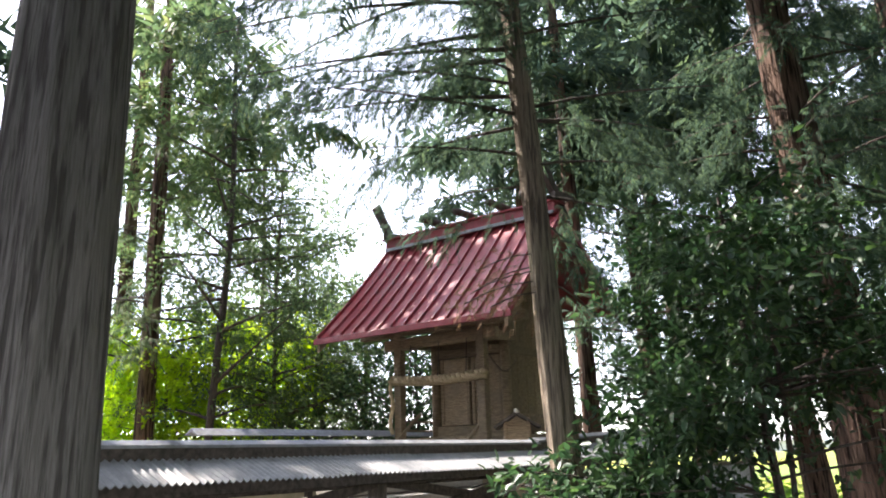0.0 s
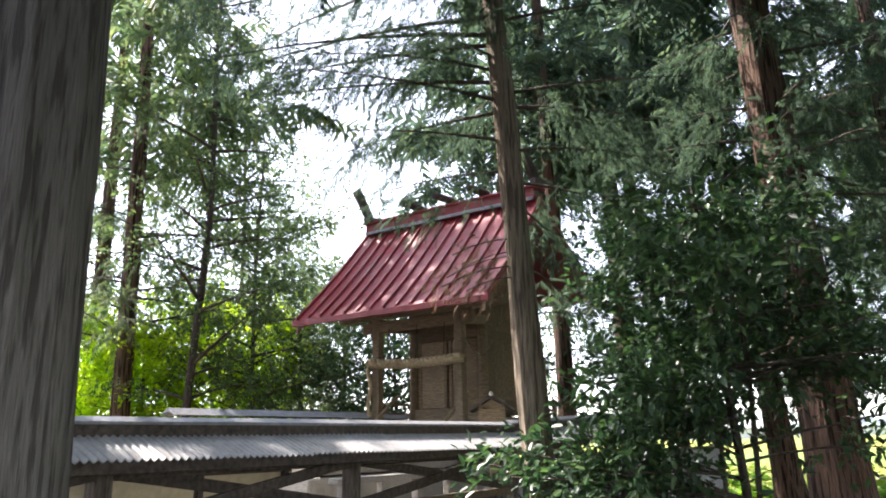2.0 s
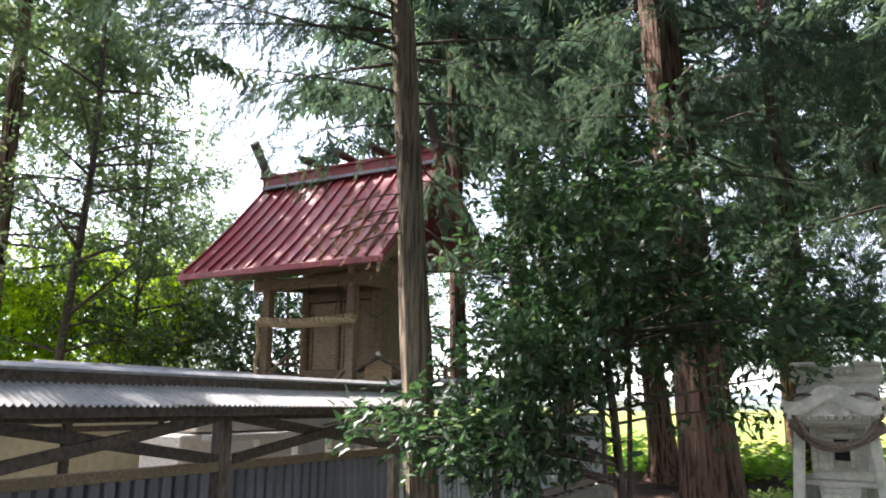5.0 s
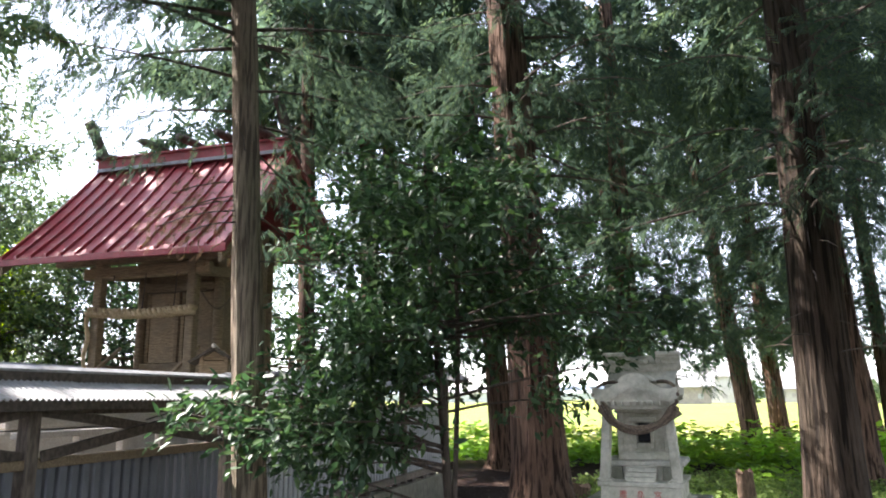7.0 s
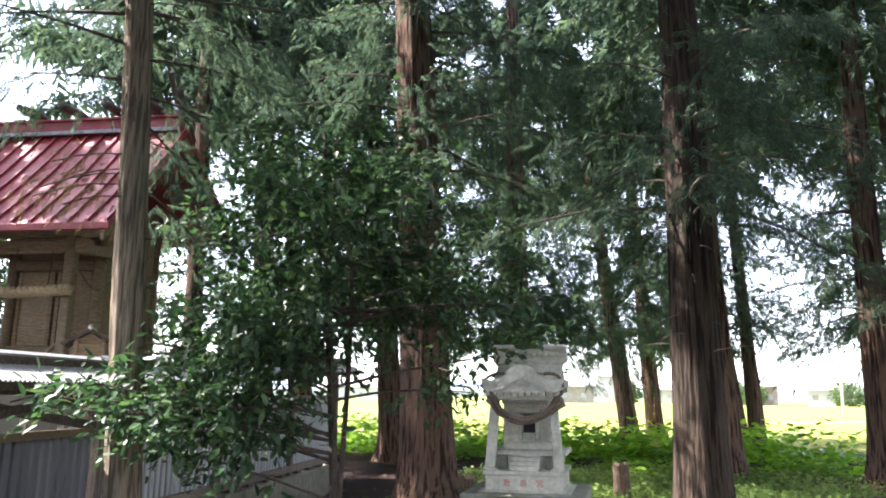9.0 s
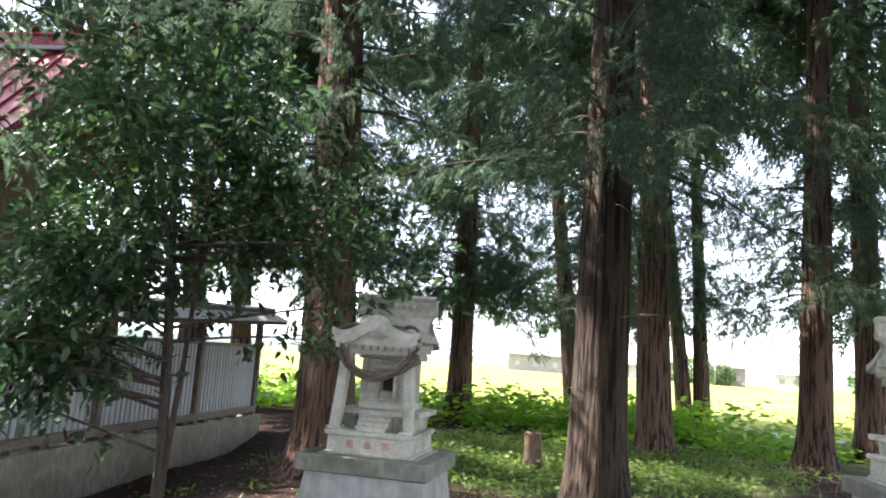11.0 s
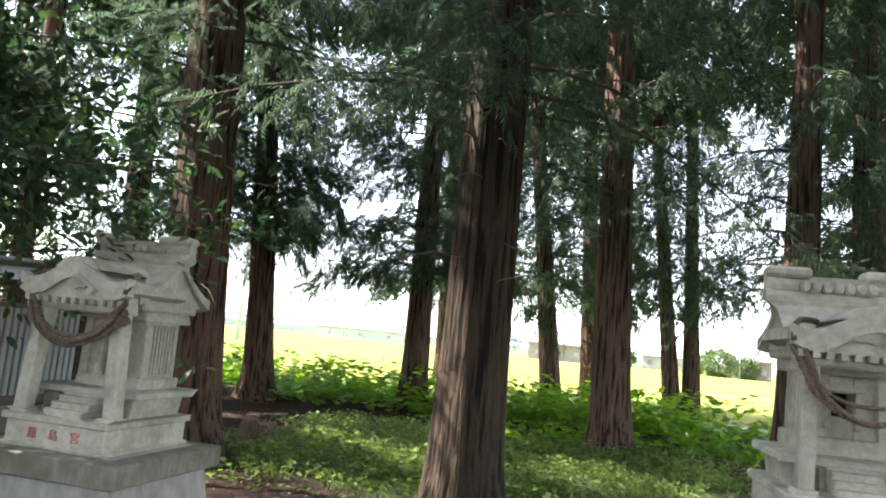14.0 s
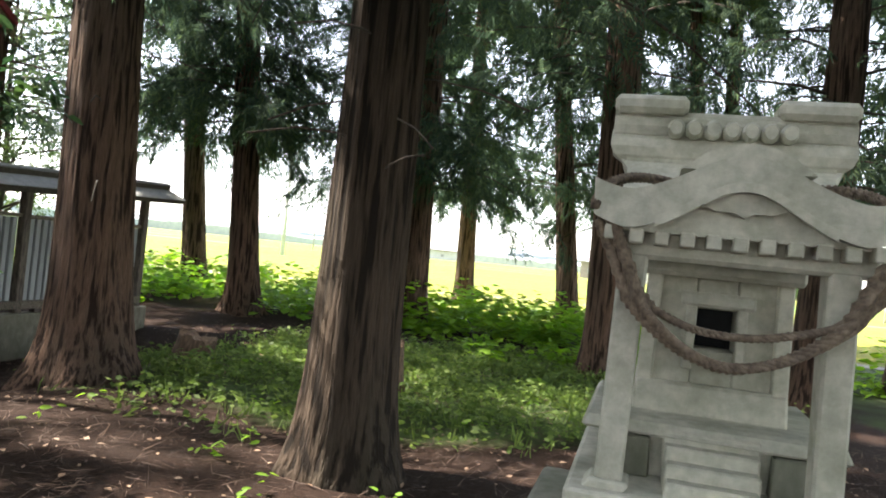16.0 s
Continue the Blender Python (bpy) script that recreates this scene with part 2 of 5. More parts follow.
def ground_mat():
    m, t, p = node_mat("forest_floor_and_fields")
    v = coords(t)
    fine, mid, wide = noise_tex(t, v, 26, 8, 0.7), noise_tex(t, v, 2.2, 6, 0.6), noise_tex(t, v, 0.45, 5, 0.6)
    dirt = mix(t, ramp(t, fine, [(0.35, (0, 0, 0)), (0.65, (1, 1, 1))]), (0.016, 0.009, 0.0065), (0.048, 0.028, 0.020))
    dirt = mix(t, ramp(t, mid, [(0.45, (0, 0, 0)), (0.7, (1, 1, 1))]), dirt, (0.033, 0.0205, 0.015))
    grass = mix(t, fine, (0.05, 0.085, 0.03), (0.12, 0.17, 0.055))
    rice = mix(t, noise_tex(t, coords(t, (0.05, 0.9, 1)), 1.3, 4), (0.20, 0.205, 0.035), (0.28, 0.285, 0.055))
    turned = t.nodes.new("ShaderNodeMapping")
    turned.inputs["Rotation"].default_value, turned.inputs["Scale"].default_value = (0, 0, radians(32)), (0.006, 0.06, 1)
    link(t, t.nodes.new("ShaderNodeTexCoord").outputs["Object"], turned.inputs["Vector"])
    plots = noise_tex(t, turned.outputs[0], 1.0, 3)
    rice = mix(t, ramp(t, plots, [(0.52, (0, 0, 0)), (0.55, (1, 1, 1))]), rice, (0.15, 0.23, 0.05))
    rice = mix(t, ramp(t, plots, [(0.40, (1, 1, 1)), (0.43, (0, 0, 0))]), rice, (0.36, 0.34, 0.18))
    a = t.nodes.new("ShaderNodeAttribute")
    a.attribute_name = "cover"
    sep = t.nodes.new("ShaderNodeSeparateColor")
    link(t, a.outputs["Color"], sep.inputs[0])
    g = t.nodes.new("ShaderNodeMath")
    g.operation = "ADD"
    link(t, sep.outputs[0], g.inputs[0])
    link(t, wide, g.inputs[1])
    gm = ramp(t, g.outputs[0], [(0.78, (0, 0, 0)), (0.98, (1, 1, 1))])
    col = mix(t, gm, dirt, grass)
    col = mix(t, sep.outputs[1], col, rice)
    col = mix(t, sep.outputs[2], col, mix(t, fine, (0.34, 0.31, 0.27), (0.46, 0.43, 0.38)))
    link(t, col, p.inputs["Base Color"])
    p.inputs["Roughness"].default_value = 0.95
    p.inputs["Specular IOR Level"].default_value = 0.15
    bump(t, p, noise_tex(t, v, 30, 10, 0.75), 0.9, 0.03)
    return m


GROUND = ground_mat()


# ---- helpers for building ----
def mesh_of(name, verts, faces, material=None, smooth=False):
    me = bpy.data.meshes.new(name)
    me.from_pydata(verts, [], faces)
    if smooth:
        me.polygons.foreach_set("use_smooth", [True] * len(me.polygons))
    if material:
        me.materials.append(material)
    me.update()
    return me


def part(name, bm, material, parent=None, label=""):
    """Links a bmesh, or a mesh, as one object under a thing or a part."""
    if isinstance(bm, bmesh.types.BMesh):
        me = bpy.data.meshes.new(name)
        bm.normal_update()
        bm.to_mesh(me)
        bm.free()
    else:
        me = bm
    if material and not me.materials:
        me.materials.append(material)
    ob = new(name, me)
    if parent:
        ob.parent = parent
    if label:
        tagged(ob, label)
    return ob


def thing(name, m, label, category, group="", kind=""):
    ob = new(name)
    ob.empty_display_size = 0.1
    ob.matrix_world = m
    return tagged(ob, label, category, group, kind)


def add_box(bm, a, b, bevel=0.006, m=None):
    made = bmesh.ops.create_cube(bm, size=1)["verts"]
    for v in made:
        v.co = Vector([(a[i] + b[i]) / 2 + v.co[i] * (b[i] - a[i]) for i in range(3)])
    if bevel:
        edges = list({e for v in made for e in v.link_edges})
        made = bmesh.ops.bevel(bm, geom=edges, offset=bevel, segments=1, affect="EDGES")["verts"]
    if m is not None:
        bmesh.ops.transform(bm, matrix=m, verts=list(made))
    return bm


def box(a, b, bevel=0.006, m=None):
    return add_box(bmesh.new(), a, b, bevel, m)


def beam(p, q, w, h, bevel=0.006):
    """A squared timber from p to q, w wide and h high."""
    p, q = Vector(p), Vector(q)
    d = q - p
    up = Vector((0, 0, 1)) if abs(d.normalized().z) < 0.95 else Vector((0, 1, 0))
    x = d.normalized()
    y = up.cross(x).normalized()
    z = x.cross(y)
    m = Matrix((x, y, z)).transposed().to_4x4()
    m.translation = (p + q) / 2
    return box((-d.length / 2, -w / 2, -h / 2), (d.length / 2, w / 2, h / 2), bevel, m)


def prism(profile, y0, y1):
    """A closed outline in x and z, given depth from y0 to y1."""
    bm = bmesh.new()
    a = [bm.verts.new((x, y0, z)) for x, z in profile]
    b = [bm.verts.new((x, y1, z)) for x, z in profile]
    n = len(a)
    bm.faces.new(a)
    bm.faces.new(b[::-1])
    for i in range(n):
        bm.faces.new((a[i], b[i], b[(i + 1) % n], a[(i + 1) % n]))
    bmesh.ops.recalc_face_normals(bm, faces=bm.faces)
    return bm


def tube(points, radii, segs=10, flute=None):
    """A round shape along points; flute(angle, i) widens it."""
    points = [Vector(p) for p in points]
    verts, faces = [], []
    for i, p in enumerate(points):
        d = (points[min(i + 1, len(points) - 1)] - points[max(i - 1, 0)]).normalized()
        x = d.cross(Vector((0.31, 0.95, 0.05)) if abs(d.y) < 0.9 else Vector((1, 0, 0.1))).normalized()
        y = d.cross(x)
        for k in range(segs):
            a = 2 * math.pi * k / segs
            r = radii[i] * (flute(a, i) if flute else 1)
            verts.append(p + (x * math.cos(a) + y * math.sin(a)) * r)
    for i in range(len(points) - 1):
        for k in range(segs):
            j = (k + 1) % segs
            faces.append((i * segs + k, i * segs + j, (i + 1) * segs + j, (i + 1) * segs + k))
    faces.append(tuple(range(segs))[::-1])
    faces.append(tuple(range((len(points) - 1) * segs, len(points) * segs)))
    return verts, faces


def rope_mesh(name, points, r, material, strands=3, turns=9):
    """A twisted rope along points."""
    pts = [Vector(p) for p in points]
    verts, faces = [], []
    for s in range(strands):
        line = []
        for i, p in enumerate(pts):
            d = (pts[min(i + 1, len(pts) - 1)] - pts[max(i - 1, 0)]).normalized()
            x = d.cross(Vector((0, 0, 1))).normalized() if abs(d.z) < 0.98 else Vector((1, 0, 0))
            y = d.cross(x)
            a = 2 * math.pi * (s / strands + turns * i / (len(pts) - 1))
            line.append(p + (x * math.cos(a) + y * math.sin(a)) * r * 0.55)
        v, f = tube(line, [r * 0.62] * len(line), 6)
        n = len(verts)
        verts += v
        faces += [tuple(k + n for k in q) for q in f]
    return mesh_of(name, verts, faces, material, True)


def leaves_mesh(name, template, origins, ax, up, sizes, material):
    """Many copies of one small leaf shape, laid out by place, direction, upper side and size."""
    template = np.asarray(template, float)
    ax = ax / np.linalg.norm(ax, axis=1, keepdims=True)
    side = np.cross(up, ax)
    side /= np.maximum(np.linalg.norm(side, axis=1, keepdims=True), 1e-6)
    nrm = np.cross(ax, side)
    k = len(template)
    loc = template[None] * sizes[:, None, None]
    v = origins[:, None] + loc[..., :1] * ax[:, None] + loc[..., 1:2] * side[:, None] + loc[..., 2:] * nrm[:, None]
    v = v.reshape(-1, 3)
    n = len(v)
    me = bpy.data.meshes.new(name)
    me.vertices.add(n)
    me.vertices.foreach_set("co", v.ravel())
    return me, n, k


def leaf_object_mesh(name, verts_t, tris_t, origins, ax, up, sizes, material):
    me, n, k = leaves_mesh(name, verts_t, origins, ax, up, sizes, material)
    tris = np.asarray(tris_t)
    m = len(origins)
    idx = (tris[None] + (np.arange(m) * k)[:, None, None]).reshape(-1)
    me.loops.add(len(idx))
    me.loops.foreach_set("vertex_index", idx)
    me.polygons.add(len(idx) // 3)
    me.polygons.foreach_set("loop_start", np.arange(0, len(idx), 3))
    me.update(calc_edges=True)
    me.materials.append(material)
    return me


def spray_template(pairs=6, droop=0.14, spread=0.22, width=0.036):
    v, f = [], []
    for i in range(pairs):
        for s in (-1, 1):
            x = 0.05 + 0.8 * i / pairs
            ln = spread * (1.15 - 0.6 * i / pairs)
            n = len(v)
            v += [(x - width, 0, 0), (x + width, 0, 0.01), (x + ln * 0.95, s * ln, -droop * (0.6 + i / pairs))]
            f.append((n, n + 1, n + 2))
    n = len(v)
    v += [(0.72, -0.04, -0.05), (0.72, 0.04, -0.05), (1.12, 0, -droop * 2)]
    f.append((n, n + 1, n + 2))
    return v, f


SPRAY = spray_template()
SPRAY_FAR = spray_template(3, 0.12, 0.36, 0.10)
LEAF = ([(0, 0, 0), (0.3, 0.2, 0.05), (0.72, 0.16, 0.02), (1, 0, -0.08), (0.72, -0.16, 0.02), (0.3, -0.2, 0.05), (0.5, 0, -0.02)],
        [(0, 6, 1), (1, 6, 2), (2, 6, 3), (3, 6, 4), (4, 6, 5), (5, 6, 0)])
LEAF_FAR = ([(0, 0, 0), (0.5, 0.26, 0.06), (1, 0, -0.06), (0.5, -0.26, 0.06)], [(0, 2, 1), (0, 3, 2)])
LOBED = ([(0, 0, 0), (0.12, 0.42, 0.02), (0.48, 0.34, 0.06), (0.62, 0.5, 0.0), (1, 0, -0.12), (0.62, -0.5, 0.0), (0.48, -0.34, 0.06), (0.12, -0.42, 0.02)],
         [(0, 2, 1), (0, 3, 2), (0, 4, 3), (0, 5, 4), (0, 6, 5), (0, 7, 6)])
BLADE = ([(0, -0.05, 0), (0, 0.05, 0), (0.55, 0.04, 0.02), (0.55, -0.04, 0.02), (1, 0, -0.12)], [(0, 1, 2), (0, 2, 3), (3, 2, 4)])


# ---- the lie of the land ----
FENCE = Vector((0.71, 7.84, 0))
AX, AY = Vector((math.cos(radians(-36)), math.sin(radians(-36)), 0)), Vector((math.sin(radians(36)), math.cos(radians(36)), 0))


def smooth01(x):
    x = np.clip(x, 0, 1)
    return x * x * (3 - 2 * x)


def ground_z(x, y):
    d = (x - FENCE.x) * AX.x + (y - FENCE.y) * AX.y
    s = (x - FENCE.x) * AY.x + (y - FENCE.y) * AY.y
    dip = -0.42 * (1 - smooth01((d - 0.2) / 3.2)) * (1 - smooth01((s - 6.0) / 3.0))
    rough = 0.03 * np.sin(x * 1.7 + 0.4 * y) * np.sin(y * 1.3 - 0.6 * x) + 0.015 * np.sin(x * 5.1 + y * 2.2) * np.sin(y * 4.3)
    near = 1 - smooth01((np.hypot(x - 5, y - 7) - 20) / 10)
    return dip + rough * near


def build_ground():
    def line(c):
        near = np.arange(-14, 32, 0.22)
        out = 32 + 2.0 * 1.19 ** np.arange(0, 33)
        return np.unique(np.round(np.r_[c - 0, near, out, -14 - (out - 32)], 3))
    xs, ys = line(0.0), line(0.0)
    gx, gy = np.meshgrid(xs, ys, indexing="ij")
    gz = ground_z(gx, gy)
    n, k = gx.shape
    v = np.stack([gx, gy, gz], -1).reshape(-1, 3)
    i = (np.arange(n - 1)[:, None] * k + np.arange(k - 1)[None]).ravel()
    quads = np.stack([i, i + k, i + k + 1, i + 1], 1)
    me = bpy.data.meshes.new("ground")
    me.vertices.add(len(v))
    me.vertices.foreach_set("co", v.ravel())
    me.loops.add(quads.size)
    me.loops.foreach_set("vertex_index", quads.ravel())
    me.polygons.add(len(quads))
    me.polygons.foreach_set("loop_start", np.arange(0, quads.size, 4))
    me.polygons.foreach_set("use_smooth", [True] * len(quads))
    me.update(calc_edges=True)
    x, y = v[:, 0], v[:, 1]
    f = 0.55 * x + 0.835 * y + 0.5 * np.sin(x * 0.6) + 0.3 * np.sin(x * 1.9)
    field = smooth01((f - 21.6) / 0.8)
    path = smooth01((f - 20.3) / 0.5) * (1 - field) * smooth01((x - 14.5) / 2.0)
    back = smooth01((-6 - x) / 3) * (1 - smooth01((x + 40) / -5))
    field *= 1 - smooth01((2 - x) / 3)
    d = np.hypot((x - 8.4) / 4.2, (y - 9.2) / 3.0)
    grass = 0.62 * (1 - smooth01((d - 0.55) / 0.8))
    grass = np.maximum(grass, 0.6 * smooth01((f - 17.0) / 2.5) * (1 - field))
    grass = np.maximum(grass, 0.45 * smooth01((x - 11) / 3))
    cover = np.stack([np.clip(grass, 0, 1), field, path, np.ones_like(x)], 1)
    att = me.color_attributes.new("cover", "FLOAT_COLOR", "POINT")
    att.data.foreach_set("color", cover.ravel())
    me.materials.append(GROUND)
    return tagged(new("ground", me), "brown forest floor with grass running into rice fields", "ground", kind="structure")


build_ground()


# ---- the fence round the sanctuary ----
FENCE_M = Matrix((AX, AY, Vector((0, 0, 1)))).transposed().to_4x4()
FENCE_M.translation = FENCE


def corrugated(length, width, pitch, depth, rise):
    """A wavy sheet, length along y, width along x, falling by rise; waves run down the slope."""
    n = int(length / pitch * 6)
    verts, faces = [], []
    for i in range(n + 1):
        y = length * i / n
        wave = depth * math.sin(2 * math.pi * y / pitch)
        for k in (0, 1):
            sag = 0.004 * math.sin(y * 2.1 + k)
            verts.append((width * k, y, -rise * k + wave + sag))
            verts.append((width * k, y, -rise * k + wave + sag - 0.006))
    for i in range(n):
        a, b = i * 4, (i + 1) * 4
        faces += [(a, a + 2, b + 2, b), (a + 1, b + 1, b + 3, a + 3), (a + 2, a + 3, b + 3, b + 2), (a, b, b + 1, a + 1)]
    return verts, faces


def fence_roof(y0, y1, z0, z1):
    """One stretch of the small roof over the fence, with its sheets, cap and edge boards."""
    roof = thing("fence_roof", FENCE_M @ Matrix.Translation((0, 0, 0)), "small gabled fence roof of grey corrugated sheets with dark ridge", "fence roof", "roofed fence round the sanctuary")
    tilt = math.atan2(z1 - z0, y1 - y0)
    base = Matrix.Translation((0, y0, z0)) @ Matrix.Rotation(tilt, 4, "X")
    n = max(1, round((y1 - y0) / 1.05))
    step = (y1 - y0) / n
    for side, label in ((1, ""), (-1, "")):
        for i in range(n):
            v, f = corrugated(step + 0.02, 0.36, 0.05, 0.0085, 0.15)
            v = [(x * side + 0.03 * side, y + i * step, z - 0.07 + 0.004 * (i % 2)) for x, y, z in v]
            if side < 0:
                f = [q[::-1] for q in f]
            ob = part("roof_sheet", mesh_of("roof_sheet", v, f, SHEET), SHEET, roof)
            ob.matrix_local = base
    cap = part("ridge_cap", prism([(-0.085, -0.018), (-0.08, 0.0), (0, 0.03), (0.08, 0.0), (0.085, -0.018), (0.07, -0.02), (0, 0.005), (-0.07, -0.02)], -0.04, y1 - y0 + 0.04), CAP, roof, "grey metal ridge cap")
    cap.matrix_local = base
    for side in (1, -1):
        ob = part("eave_board", box((side * 0.32 - 0.02, -0.02, -0.29), (side * 0.32 + 0.02, y1 - y0 + 0.02, -0.215)), WOOD_DARK, roof, "dark timber eave board")
        ob.matrix_local = base
        ob = part("ridge_board", box((side * 0.066 - 0.012, -0.03, -0.10), (side * 0.066 + 0.012, y1 - y0 + 0.03, -0.012)), WOOD_DARK, roof)
        ob.matrix_local = base
    return roof


def fence_post(y, z_top, z_bot=-0.4, w=0.11, mat=None):
    ob = part("fence_post", box((-w / 2, y - w / 2, z_bot), (w / 2, y + w / 2, z_top), 0.008), mat or WOOD)
    ob.matrix_world = FENCE_M
    return tagged(ob, "weathered square wooden post carrying the fence roof", "post", "fence posts")


fence_roof(-6.6, -4.2, 1.71, 1.71)
fence_roof(-4.2, -0.02, 1.71, 1.71)
fence_roof(0.02, 7.84, 1.73, 2.08)
for y, top in ((-6.5, 1.5), (-4.45, 1.5), (-2.36, 1.5), (0.05, 1.5), (2.55, 1.60), (5.06, 1.73), (7.37, 1.84)):
    fence_post(y, top, mat=WOOD_POST)


def timber(name, p, q, w, h, mat, label, category, group=""):
    ob = part(name, beam(p, q, w, h), mat)
    ob.matrix_world = FENCE_M
    return tagged(ob, label, category, group)


timber("top_beam", (0, -6.6, 1.44), (0, 0.0, 1.44), 0.10, 0.11, WOOD_DARK, "dark timber beam along the top of the fence posts", "beam", "fence beams")
timber("top_beam", (0, 0.02, 1.46), (0, 7.7, 1.83), 0.09, 0.10, WOOD_DARK, "dark timber beam along the top of the fence posts", "beam", "fence beams")
for a, b in ((-6.45, -4.5), (-4.4, -2.41), (-2.31, -0.02)):
    timber("fence_rail", (0.0, a, 1.05), (0.0, b, 1.05), 0.09, 0.07, WOOD_H, "weathered wooden rail on top of dark fence sheets", "rail", "fence rails")
    timber("cross_brace", (0.055, a + 0.02, 1.10), (0.055, b - 0.02, 1.42), 0.03, 0.08, WOOD_DARK, "dark diagonal timber brace between two fence posts", "brace", "fence braces")
    timber("cross_brace", (0.02, a + 0.02, 1.42), (0.02, b - 0.02, 1.10), 0.03, 0.08, WOOD_DARK, "dark diagonal timber brace between two fence posts", "brace", "fence braces")
for a, b in ((0.12, 2.49), (2.61, 5.0), (5.12, 7.31)):
    timber("fence_rail", (0, a, 1.355), (0, b, 1.365), 0.06, 0.05, WOOD_SILL, "thin wooden rail over pale fence sheets", "rail", "fence rails")
    timber("fence_sill", (0.02, a - 0.06, 0.24), (0.02, b + 0.06, 0.24), 0.12, 0.10, WOOD_SILL, "weathered wooden sill under pale fence sheets", "sill", "fence sills")
    n = 4
    for i in range(n):
        y = a + (b - a) * (i + 0.5) / n
        timber("sill_block", (0.02, y - 0.08, 0.165), (0.02, y + 0.08, 0.165), 0.10, 0.05, WOOD_DARK, "small wooden packing block between sill and footing", "block", "sill blocks")


def fence_sheet(y0, y1, z0, z1, mat, label):
    """Folded sheets: flat pans with narrow raised seams, each pan a piece of its own."""
    sheet = thing("sheet_metal_fence", FENCE_M, label, "fence", "sheet fences")
    n = round((y1 - y0) / 0.112)
    w = (y1 - y0) / n
    bm = prism([(0.0, 0.004), (0.010, 0.012), (0.010, w - 0.038), (0.0, w - 0.030), (-0.04, w - 0.028), (-0.04, w), (-0.046, w), (-0.046, 0.004)], 0, 1)
    me = bpy.data.meshes.new("sheet_pan")
    for v in bm.verts:
        v.co = Vector((v.co.x, v.co.z, v.co.y * (z1 - z0)))
    bmesh.ops.recalc_face_normals(bm, faces=bm.faces)
    bm.to_mesh(me)
    bm.free()
    me.materials.append(mat)
    for i in range(n):
        ob = new("sheet_pan", me)
        ob.parent = sheet
        ob.location = (0, y0 + i * w, z0)
    return sheet


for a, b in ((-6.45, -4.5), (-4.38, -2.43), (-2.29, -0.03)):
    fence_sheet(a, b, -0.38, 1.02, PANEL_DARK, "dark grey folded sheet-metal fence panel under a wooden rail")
for a, b in ((0.12, 2.47), (2.63, 4.98), (5.14, 7.29)):
    fence_sheet(a, b, 0.29, 1.335, PANEL, "pale grey folded sheet-metal fence panel with upright seams")
ob = part("fence_footing", box((-0.06, 0.0, -0.6), (0.13, 7.5, 0.14), 0.012), FOOTING)
ob.matrix_world = FENCE_M
tagged(ob, "low stained concrete footing wall under the fence", "footing", kind="structure")

# far side of the enclosure
far_m = FENCE_M @ Matrix.Translation((-5.2, 0, 0))
far = thing("far_fence", far_m, "beige boarded fence with dark posts and a small roof", "fence")
part("ridge_cap", prism([(-0.16, -0.05), (0, 0.05), (0.16, -0.05), (0, 0.0)], -0.6, 8.0), CAP, far).location = (0, 0, 2.02)
part("roof_slope", beam((0.26, -5, 1.84), (0.26, 8, 1.84), 0.50, 0.03), SHEET, far).rotation_euler = (0, 0, 0)
part("wall_board", box((-0.02, -5, 0.0), (0.02, 8, 1.15)), BEIGE, far, "beige wall board")
part("wall_board", box((-0.02, -5, 1.19), (0.02, 8, 1.86)), BEIGE, far, "beige wall board")
part("wall_rail", box((0.02, -5, 1.12), (0.06, 8, 1.20)), WOOD_DARK, far)
for i in range(9):
    part("post", box((0.02, -4.9 + i * 1.6, -0.3), (0.12, -4.8 + i * 1.6, 1.82)), WOOD_DARK, far)

# ---- the main hall ----
HALL_M = pose(-0.41, 12.40, 0.13, 0, 0, -34.5)


def roof_z(v):
    """Height of the hall's roof over the line v, from the front eave over the ridge to the back."""
    if v <= 1.0:
        k = (v + 0.94) / 1.94
        return 3.50 + 2.0 * (0.86 * k + 0.14 * k * k)
    k = (v - 1.0) / 2.2
    return 5.50 - 1.45 * (1.12 * k - 0.12 * k * k)


